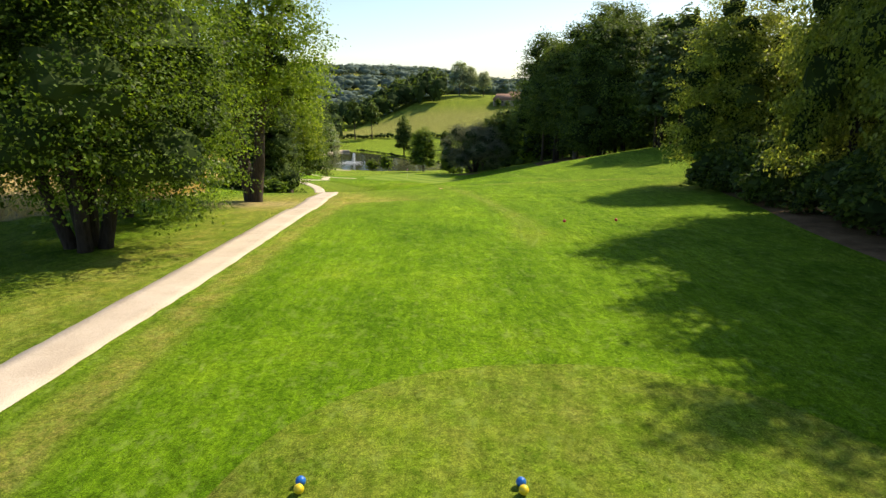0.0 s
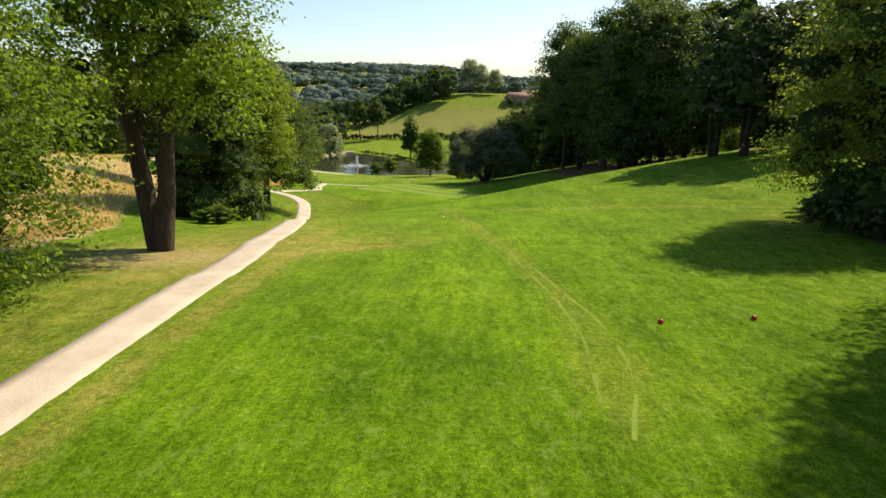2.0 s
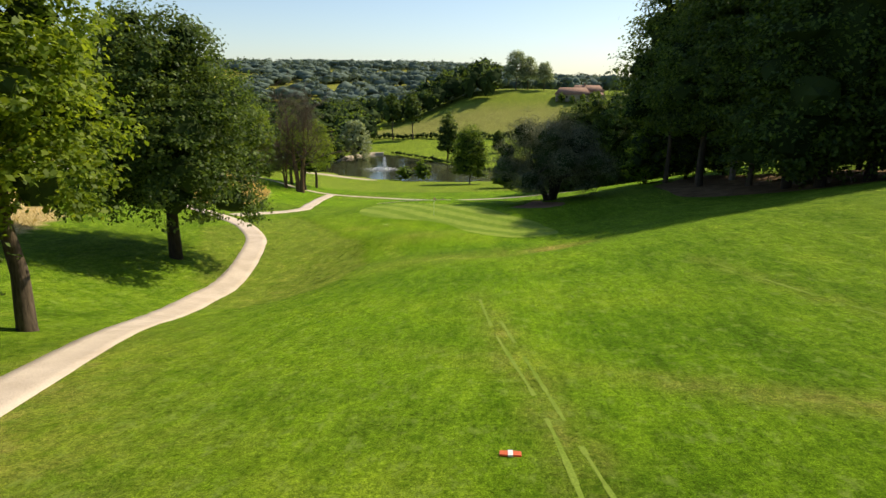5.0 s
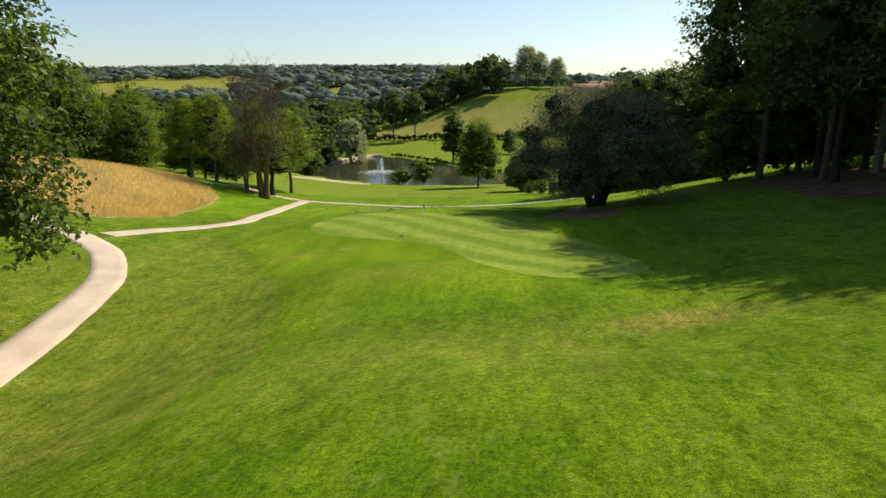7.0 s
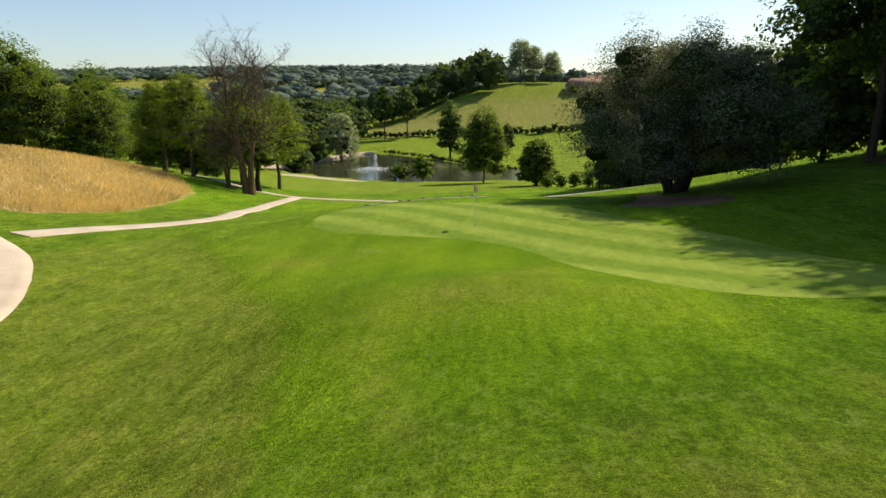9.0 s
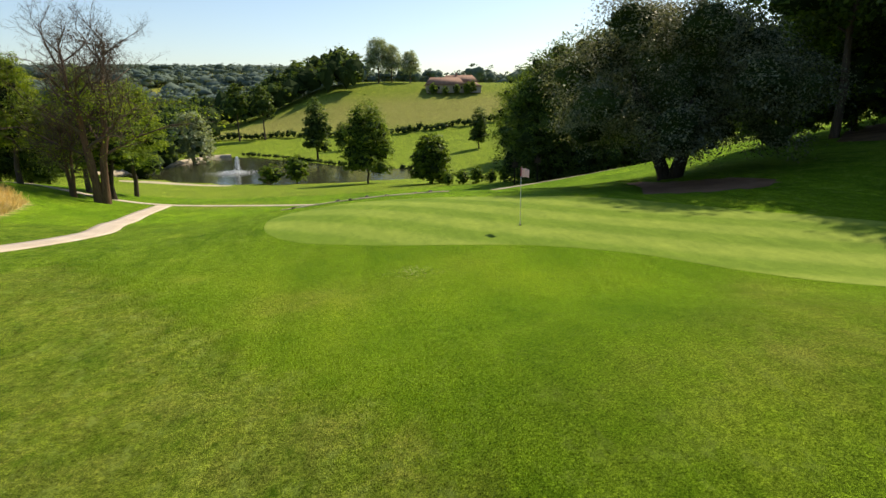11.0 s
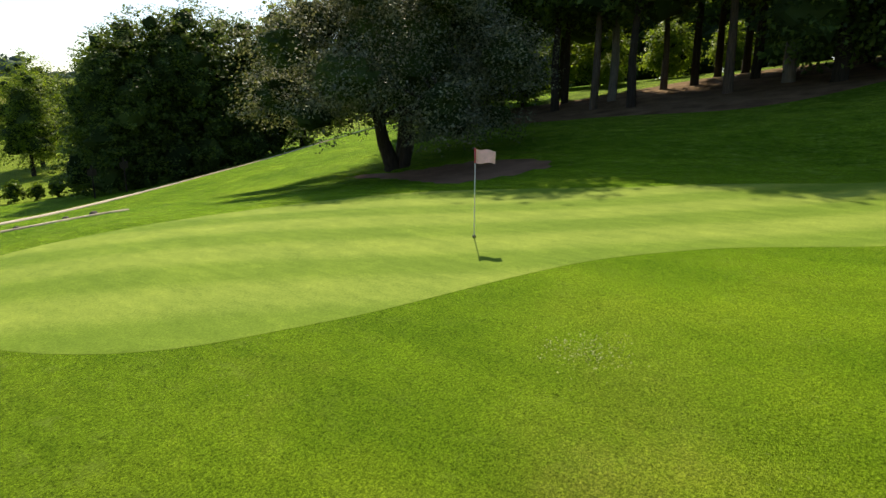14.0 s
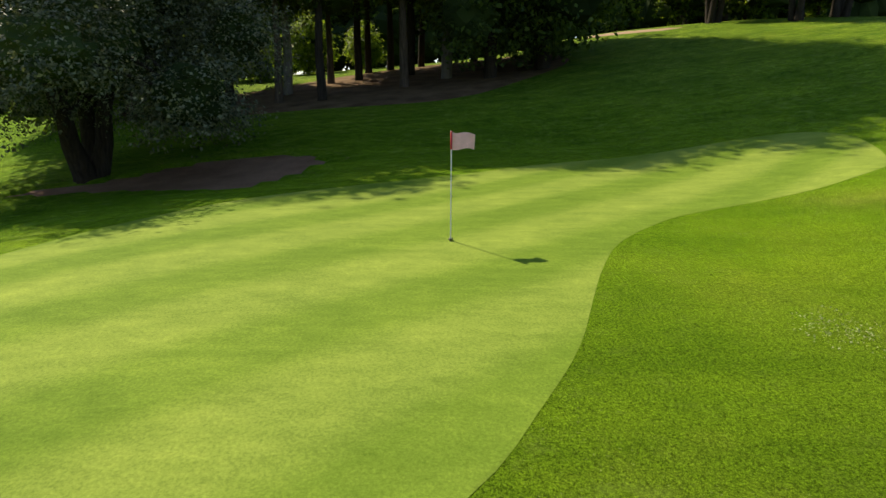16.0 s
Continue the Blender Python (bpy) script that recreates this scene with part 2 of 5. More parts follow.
def tube(points, radii, sides=8, wobble=0.0, rng=None):
    """A tapered, bent limb through the points."""
    pts = [Vector(p) for p in points]
    verts, faces = [], []
    for k, p in enumerate(pts):
        d = (pts[min(k + 1, len(pts) - 1)] - pts[max(k - 1, 0)]).normalized()
        a = d.orthogonal().normalized() if abs(d.x) > 0.9 else d.cross(Vector((1, 0, 0))).normalized()
        b = d.cross(a)
        for s in range(sides):
            q = 2 * math.pi * s / sides
            r = radii[k] * (1 + (rng.uniform(-wobble, wobble) if rng else 0))
            verts.append(p + a * (math.cos(q) * r) + b * (math.sin(q) * r))
    for k in range(len(pts) - 1):
        for s in range(sides):
            faces.append((k * sides + s, k * sides + (s + 1) % sides, (k + 1) * sides + (s + 1) % sides, (k + 1) * sides + s))
    faces.append(tuple(range((len(pts) - 1) * sides, len(pts) * sides)))
    return verts, faces


def joined(pieces):
    verts, faces = [], []
    for v, f in pieces:
        k = len(verts)
        verts += list(v)
        faces += [tuple(i + k for i in q) for q in f]
    return verts, faces


def leaf_quads(r, centre, normal, size, droop=0.0, slim=1.0):
    """Pointed leaf sprays about centres, roughly facing along normals."""
    k = len(centre)
    nrm = normal + r.normal(0, 0.55, (k, 3))
    nrm /= np.linalg.norm(nrm, axis=1, keepdims=True) + 1e-9
    ax = r.normal(0, 1, (k, 3))
    ax[:, 2] -= droop
    ax -= nrm * np.sum(ax * nrm, axis=1, keepdims=True)
    ax /= np.linalg.norm(ax, axis=1, keepdims=True) + 1e-9
    side = np.cross(nrm, ax)
    s = (size * r.uniform(0.6, 1.35, k))[:, None]
    w = slim * s * r.uniform(0.26, 0.44, k)[:, None]
    fold = nrm * s * 0.14
    return np.stack([centre - ax * s * 0.55, centre + side * w + fold, centre + ax * s * 0.6, centre - side * w + fold], 1).reshape(-1, 3)


def crown_leaves(seed, lobes, count, size, per=14, spread=0.16, depth=0.35, droop=0.0, under=-0.75, spray=0.0):
    """Leaves gathered in sprays on and inside the crown's lobes; spray: the reach of one leafy bough in metres, else a share of its lobe."""
    r = np.random.RandomState(seed)
    lobes = np.asarray(lobes, float)
    area = np.cbrt(np.prod(lobes[:, 3:], axis=1)) ** 2
    clumps = max(6, count // per)
    which = r.choice(len(lobes), clumps, p=area / area.sum())
    d = r.normal(0, 1, (clumps, 3))
    d /= np.linalg.norm(d, axis=1, keepdims=True)
    d[:, 2] = np.where(d[:, 2] < under, -d[:, 2], d[:, 2])
    rad = 1.08 - depth * r.uniform(0, 1, clumps) ** 1.7
    cen = lobes[which, :3] + d * lobes[which, 3:] * rad[:, None]
    idx = np.repeat(np.arange(clumps), per)
    reach = np.full(len(idx), spray) if spray else spread * lobes[which, 3:].mean(axis=1)[idx]
    out = d * np.array([1, 1, 0.25])
    out /= np.linalg.norm(out, axis=1, keepdims=True) + 1e-9
    off = r.normal(0, 1, (len(idx), 3)) * reach[:, None] * np.array([0.62, 0.62, 0.3])
    push = r.uniform(-0.6, 1.0, len(idx)) * reach
    off += out[idx] * push[:, None]
    off[:, 2] -= 0.35 * np.abs(push) * (0.4 + droop)
    nrm = d[idx] * 0.4 + np.array([0, 0, 0.85]) + off / (np.linalg.norm(off, axis=1, keepdims=True) + 1e-6) * 0.35
    return leaf_quads(r, cen[idx] + off, nrm, size, droop)


def ball_mesh(level):
    bm = bmesh.new()
    bmesh.ops.create_icosphere(bm, subdivisions=level, radius=1)
    bm.verts.ensure_lookup_table()
    v, f = np.array([tuple(q.co) for q in bm.verts]), np.array([[q.index for q in p.verts] for p in bm.faces])
    bm.free()
    return v, f


BALLS = {k: ball_mesh(k) for k in (1, 2, 3)}


def lumps(seed, lobes, scale, level=2, rough=1.5):
    """Uneven rounded filler masses inside a crown, in place of its inner twigs and leaves."""
    r = np.random.RandomState(seed)
    v, f = BALLS[level]
    lobes = np.asarray(lobes, float)
    k = len(lobes)
    ph = r.uniform(0, 6.28, (k, 1, 3))
    wave = np.sin(v[None, :, 0] * 3.1 + ph[..., 0]) + np.sin(v[None, :, 1] * 3.7 + ph[..., 1]) + np.sin(v[None, :, 2] * 4.3 + ph[..., 2]) + r.normal(0, rough, (k, len(v)))
    co = lobes[:, None, :3] + v[None] * lobes[:, None, 3:] * (scale * (1 + 0.09 * wave))[..., None]
    tri = f[None] + (np.arange(k) * len(v))[:, None, None]
    return co.reshape(-1, 3), tri.reshape(-1, 3)


def leafy(name, leaves, core=None):
    """One mesh of loose leaves and, inside them, rounded masses."""
    nv = len(leaves)
    k = nv // 4
    verts = leaves if core is None else np.concatenate([leaves, core[0]])
    tri = np.zeros((0, 3), int) if core is None else core[1] + nv
    me = bpy.data.meshes.new(name)
    me.vertices.add(len(verts))
    me.vertices.foreach_set("co", np.asarray(verts, np.float32).ravel())
    me.loops.add(4 * k + 3 * len(tri))
    me.loops.foreach_set("vertex_index", np.concatenate([np.arange(4 * k), tri.ravel()]).astype(np.int32))
    me.polygons.add(k + len(tri))
    me.polygons.foreach_set("loop_start", np.concatenate([np.arange(0, 4 * k, 4), 4 * k + np.arange(0, 3 * len(tri), 3)]).astype(np.int32))
    me.update(calc_edges=True)
    return me


def crown_mesh(seed, lobes, count, size, core=0.7, **more):
    return leafy("crown", crown_leaves(seed, lobes, count, size, **more))


def lobes_for(seed, high, low, wide, count, squash=0.8, taper=0.35, lobe=0.5):
    """Lobes that fill an uneven crown between two heights."""
    r = random.Random(seed)
    out = [(0, 0, (high + low) / 2, wide * 0.62, wide * 0.62, (high - low) * 0.46)]
    for k in range(count):
        u = (k + 0.5) / count
        z = low + (high - low) * (0.12 + 0.8 * u)
        girth = wide * (1 - taper * u) * math.sqrt(max(0.1, 1 - (2 * u - 0.85) ** 2 * 0.6))
        a = k * 2.4 + r.uniform(-0.5, 0.5)
        rr = girth * lobe * r.uniform(0.75, 1.2)
        d = max(0, girth - rr * 0.85)
        out.append((d * math.cos(a), d * math.sin(a), z, rr, rr, rr * squash))
    return out


def tree(name, label, seed, high, low, wide, leaf, bark_m, count=7000, size=0.4, lobes=None, trunks=((0, 0, 0, 0),), girth=0.35, limbs=6,
         nlobes=11, core=0.7, level=2, category="tree", group="", **more):
    r = random.Random(seed)
    t = thing(name, label, category, group=group)
    lobes = lobes or lobes_for(seed, high, low, wide, nlobes)
    for bx, by, tx, ty in trunks:
        top = (tx + r.uniform(-0.3, 0.3), ty + r.uniform(-0.3, 0.3), low + (high - low) * 0.55)
        pts = [(bx, by, -0.4), (bx, by, 0.15)]
        for k in range(1, 6):
            u = k / 5
            pts.append((bx + (top[0] - bx) * u + r.uniform(-0.15, 0.15), by + (top[1] - by) * u + r.uniform(-0.15, 0.15), 0.15 + (top[2] - 0.15) * u))
        rad = [girth * 1.5, girth * 1.22] + [girth * (1 - 0.16 * k) for k in range(5)]
        part_of("trunk", mesh_from("trunk", *tube(pts, rad, 10, 0.1, r)), bark_m, t)
        for k in range(limbs):
            base = Vector(pts[3 + k % 3])
            lb = lobes[1 + (k * 3) % (len(lobes) - 1)] if len(lobes) > 1 else lobes[0]
            tip = Vector(lb[:3])
            mid = base.lerp(tip, 0.5) + Vector((r.uniform(-0.5, 0.5), r.uniform(-0.5, 0.5), r.uniform(0, 0.6)))
            part_of("limb", mesh_from("limb", *tube([base, base.lerp(mid, 0.5), mid, tip], [girth * 0.45, girth * 0.36, girth * 0.26, girth * 0.1], 7, 0.1, r)), bark_m, t)
    crown = part_of("crown", crown_mesh(seed, lobes, count, size, core, **more), leaf, t)
    # the dark filler closes the crown and stands in for its inner shade
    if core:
        part_of("crown_filler", mesh_from("crown_filler", *lumps(seed, [q for q in lobes if q[3] > 0.75] or lobes, core, level)), INNER_SHADE, crown, "filler inside the crown, coloured dark for its shade", smooth=False)
    return t


def place(t, x, y, turn=0.0, scale=1.0, lean=0.0, sink=0.0):
    t.matrix_world = pose(x, y, ground_z(x, y) - sink, lean, 0, turn) @ Matrix.Scale(scale, 4)
    return t


def again(t, x, y, turn=0.0, scale=1.0, tall=1.0, sink=0.0):
    c = copy_thing(t, Matrix.Identity(4))
    c.matrix_world = pose(x, y, ground_z(x, y) - sink, 0, 0, turn) @ Matrix.Diagonal((scale, scale, scale * tall, 1))
    return c


# The lie of the land: rails that run up the hole, each with its heights at the same distances.
REACH = [-80, 0, 30, 60, 80, 100, 112, 122, 140, 165, 190, 215, 245, 262, 345, 372, 398, 440, 600, 900, 1500, 3600]
RAILS = {
    -400: [8, 6, 4, 2, 0, 0, -2, -3, -4, -6, -8, -10, -14, -16, -20, -20, -20, -16, -6, 16, 50, 30],
    -120: [3, 1, 0, -1, -3, -5, -6, -8, -10, -14, -17, -19, -20, -22, -26, -26, -26, -24, -16, 12, 46, 26],
    -60: [1, 0, -1, -0.5, -1.2, -2.6, -4, -5.4, -7.4, -10.8, -16, -20, -24.5, -25.5, -26.8, -25.5, -24, -20, -12, 14, 43, 24],
    -35: [0, -0.6, -1.2, -2.0, -4.4, -8.8, -10.4, -11, -13.2, -16.9, -20, -22.6, -25.4, -26.6, -26.7, -25, -23.4, -12, -8, 16, 40, 24],
    -20: [-0.3, -0.9, -1.7, -4.0, -7.0, -10.3, -11.7, -12.5, -14.4, -17.6, -20.4, -22.6, -25.4, -26.6, -26.7, -25, -23.2, -7.5, -4, 18, 38, 24],
    0: [-0.3, -0.9, -1.6, -3.9, -6.0, -8.6, -10.9, -11.9, -13.0, -16.6, -19.6, -22.0, -25.0, -26.6, -26.7, -25, -22.8, -5.4, -2, 18, 34, 22],
    20: [-0.3, -0.9, -1.6, -2.9, -4.0, -4.9, -7.0, -8.6, -10.2, -13.2, -18.0, -21.4, -24.4, -25.6, -25.8, -24.4, -22.0, -4.8, -2, 14, 28, 20],
    40: [0.2, -0.6, -1.2, -2.0, -1.6, -1.9, -3.4, -5.5, -7.3, -9.8, -15.0, -18.6, -22.0, -23.4, -24.0, -22.6, -20.0, -4.4, -2, 10, 22, 16],
    100: [2, 1, 0.5, 0, 1, 0.5, -0.5, -2, -4, -6, -9, -12, -16, -17.5, -19, -17, -14, -3, -1, 8, 18, 14],
    400: [6, 4, 3, 2, 2, 2, 2, 2, 0, 0, -2, -4, -6, -7, -8, -7, -6, -2, 0, 6, 14, 10],
}


def glide(x, xs, ys):
    """A smooth curve through the heights ys at the sorted places xs."""
    xs, ys = np.asarray(xs, float), np.asarray(ys, float)
    h = np.diff(xs)
    d = np.diff(ys, axis=0) / h.reshape(-1, *[1] * (ys.ndim - 1))
    m = np.zeros_like(ys)
    w = (h[1:] / (h[1:] + h[:-1])).reshape(-1, *[1] * (ys.ndim - 1))
    m[1:-1] = np.where(d[1:] * d[:-1] > 0, w * d[:-1] + (1 - w) * d[1:], 0)
    m[0], m[-1] = d[0], d[-1]
    i = np.clip(np.searchsorted(xs, x) - 1, 0, len(h) - 1)
    u = np.clip((x - xs[i]) / h[i], 0, 1)
    return i, u, h, m


def along(table, x, xs):
    i, u, h, m = glide(x, xs, table)
    r = np.arange(len(x))
    if table.ndim == 1:
        a, b, ma, mb = table[i], table[i + 1], m[i], m[i + 1]
    else:
        a, b, ma, mb = table[i, r], table[i + 1, r], m[i, r], m[i + 1, r]
    hh = h[i]
    return (a * (1 + 2 * u) * (1 - u) ** 2 + ma * hh * u * (1 - u) ** 2 + b * u * u * (3 - 2 * u) + mb * hh * u * u * (u - 1))


MOUNDS = [  # x, y, half length, half width, turn in degrees, height
    (-10.0, 129.8, 16.0, 9.0, -12, 0.72),
    (-14.0, 137.0, 8.0, 6.0, 0, 0.9),
    (-4.0, 137.0, 6.0, 5.0, 0, 0.4),
    (-8.5, 116.2, 7.0, 3.6, 0, 0.95),
    (8.0, 124.0, 5.0, 5.0, 0, -0.5),
    (2.0, 103.5, 5.0, 3.0, 0, -0.6),
    (-11.5, 150.5, 12.0, 5.0, -4, 1.45),
    (-11.5, 143.0, 10.0, 4.5, 0, 1.0),
    (-18.5, 99.0, 7.5, 15.0, 0, -2.2),
]


WATER = -26.9
SHORE = [(-80, 291), (-61, 272.5), (-43, 263), (-30, 257.5), (-16, 255), (-4, 259), (8, 264), (12, 274), (8, 285), (-5, 292), (-15, 302), (-24, 315), (-37, 330), (-48, 340), (-58, 342), (-70, 312)]


def pond_depth(x, y):
    """How far inside the shore a place lies, 1 from four metres on; at most 0 outside."""
    inside, near = np.zeros(len(x), bool), np.full(len(x), 1e9)
    for (ax, ay), (bx, by) in zip(SHORE, SHORE[1:] + SHORE[:1]):
        inside ^= ((ay > y) != (by > y)) & (x < (bx - ax) * (y - ay) / ((by - ay) or 1e-9) + ax)
        u = np.clip(((x - ax) * (bx - ax) + (y - ay) * (by - ay)) / ((bx - ax) ** 2 + (by - ay) ** 2), 0, 1)
        near = np.minimum(near, np.hypot(x - ax - u * (bx - ax), y - ay - u * (by - ay)))
    return np.where(inside, near / 4.0, 0)


def terrain(x, y):
    """The height of the ground, before bunkers, at arrays of places."""
    x, y = np.atleast_1d(np.asarray(x, float)), np.atleast_1d(np.asarray(y, float))
    shape = np.broadcast(x, y).shape
    x, y = np.broadcast_to(x, shape).ravel(), np.broadcast_to(y, shape).ravel()
    rows = np.stack([along(np.asarray(r, float), y, REACH) for r in RAILS.values()])
    z = along(rows, np.clip(x, -400, 400), list(RAILS))
    for mx, my, a, b, turn, high in MOUNDS:
        c, s = math.cos(radians(turn)), math.sin(radians(turn))
        u, v = (x - mx) * c + (y - my) * s, -(x - mx) * s + (y - my) * c
        z = z + high * np.exp(-(u / a) ** 2 - (v / b) ** 2)
    # the pond's basin
    inside = pond_depth(x, y)
    z = np.where(inside > 0, np.minimum(z, WATER + 0.25 - 1.6 * np.clip(inside, 0, 1)), z)
    return z.reshape(shape)


def ground_z(x, y):
    return float(terrain([x], [y])[0])


# ---- the ground ----
def spread(fine_from, fine_to, step, least, most, grow):
    """Grid lines: even in the middle, then wider and wider out to the horizon."""
    mid = list(np.arange(fine_from, fine_to + step / 2, step))
    out, d, v = [], step, fine_to
    while v < most:
        d *= grow
        v += d
        out.append(min(v, most))
    back, d, v = [], step, fine_from
    while v > least:
        d *= grow
        v -= d
        back.append(max(v, least))
    return np.array(back[::-1] + mid + out)


def within_poly(x, y, poly):
    inside = np.zeros(x.shape, bool)
    for (ax, ay), (bx, by) in zip(poly, poly[1:] + poly[:1]):
        inside ^= ((ay > y) != (by > y)) & (x < (bx - ax) * (y - ay) / ((by - ay) or 1e-9) + ax)
    return inside


HAY_NEAR = [(-40, -60), (-27, 36), (-24.6, 45), (-22.8, 50), (-23.4, 60), (-30, 75), (-34, 92), (-40, 112), (-56, 119), (-240, 112), (-240, -60)]
HAY_FAR = [(-36, 134), (-34, 141), (-36.5, 152), (-41, 167), (-48, 177), (-62, 185), (-110, 186), (-110, 134)]
ROUGH_EDGE = [(-24, 131), (-19.9, 125.6), (-17.2, 121.4), (-15.5, 118.8), (-13.6, 116), (-12.2, 112), (-11, 107)]
ROUGH_SIDE = ROUGH_EDGE + [(-12, 98), (-20, 96), (-30, 118)]
WOOD_RIGHT = [(19.5, 5), (20.5, 30), (23, 44), (25.5, 57), (34, 62), (60, 62), (60, -20), (24, -20)]
WOOD_BANK = [(21.5, 148), (20.8, 138), (20.6, 129.5), (26, 124), (33, 119), (44, 121), (48, 130), (40, 139), (33, 146), (30, 155)]


def spot(x, y, cx, cy, a, b, turn=0.0):
    c, s = math.cos(radians(turn)), math.sin(radians(turn))
    u, v = (x - cx) * c + (y - cy) * s, -(x - cx) * s + (y - cy) * c
    return np.exp(-(u / a) ** 2 - (v / b) ** 2)


BUNKER = [(6.1, 133.8), (8, 134.9), (9.3, 136.6), (9.4, 139.5), (8.5, 142.6), (7.2, 143.6), (6.9, 146), (6.2, 148.5), (5.2, 149), (3.6, 147), (3.3, 144.7), (2.3, 141.8), (0.6, 138.6), (0.3, 136.6), (2.8, 135)]
GREEN_EDGE = [(-17.5, 136.4), (-17.3, 133.6), (-16.6, 131.5), (-15.5, 130.1), (-14.1, 129.25), (-12.7, 128.55), (-11.0, 127.95), (-9.5, 127.4), (-8.0, 126.7), (-6.7, 125.7), (-5.4, 124.3), (-4.2, 121.9), (-3.2, 119.4),
              (-1.7, 116.9), (0.4, 115.4), (2.4, 114.5), (4.2, 114.3), (5.2, 115.4), (5.3, 117.5), (4.8, 121), (4.0, 125), (1.6, 129), (0, 132.6), (-1.8, 135.4), (-4, 137.2), (-6.2, 138.4), (-9, 139.3), (-12, 139.9), (-14.8, 140.2),
              (-16.4, 139.5), (-17.2, 138.1)]


def outward(poly, by):
    cx, cy = sum(p[0] for p in poly) / len(poly), sum(p[1] for p in poly) / len(poly)
    out = []
    for k, (x, y) in enumerate(poly):
        ax, ay = poly[k - 1]
        bx, by_ = poly[(k + 1) % len(poly)]
        dx, dy = bx - ax, by_ - ay
        n = math.hypot(dx, dy) or 1
        nx, ny = dy / n, -dx / n
        if within_poly(np.array([x + nx * 0.05]), np.array([y + ny * 0.05]), poly)[0]:
            nx, ny = -nx, -ny
        out.append((x + nx * by, y + ny * by))
    return out


TRACKS = [[(-1.4, 86.5), (-0.6, 79.6), (0.5, 72.9), (1.2, 66), (1.9, 61), (3.4, 53), (4.2, 45.3), (4.6, 40.9), (4.7, 36.6), (4.2, 32)],
          [(-0.6, 82.6), (1.2, 70.7), (2.4, 63), (3.1, 57), (4.0, 51), (5.1, 42.2), (5.6, 38.4), (5.5, 34), (4.5, 30.2)],
          [(9.3, 90.4), (11.3, 81.8), (13.2, 76), (14.7, 70.5)], [(-0.4, 109), (0.4, 104.3), (0.5, 98.9)], [(-10.2, 113), (-9.3, 110.4), (-8.4, 107.7)]]


GRID_X, GRID_Y = spread(-40, 30, 0.6, -3500, 3500, 1.1), spread(-10, 196, 0.6, -600, 3600, 1.08)


def sheet_z(x, y):
    """The height of the ground's sheet as its grid lies."""
    x, y = np.asarray(x, float), np.asarray(y, float)
    i, k = np.clip(np.searchsorted(GRID_X, x) - 1, 0, len(GRID_X) - 2), np.clip(np.searchsorted(GRID_Y, y) - 1, 0, len(GRID_Y) - 2)
    u, v = (x - GRID_X[i]) / (GRID_X[i + 1] - GRID_X[i]), (y - GRID_Y[k]) / (GRID_Y[k + 1] - GRID_Y[k])
    za, zb = terrain(GRID_X[i], GRID_Y[k]), terrain(GRID_X[i + 1], GRID_Y[k])
    zc, zd = terrain(GRID_X[i], GRID_Y[k + 1]), terrain(GRID_X[i + 1], GRID_Y[k + 1])
    return za * (1 - u) * (1 - v) + zb * u * (1 - v) + zc * (1 - u) * v + zd * u * v


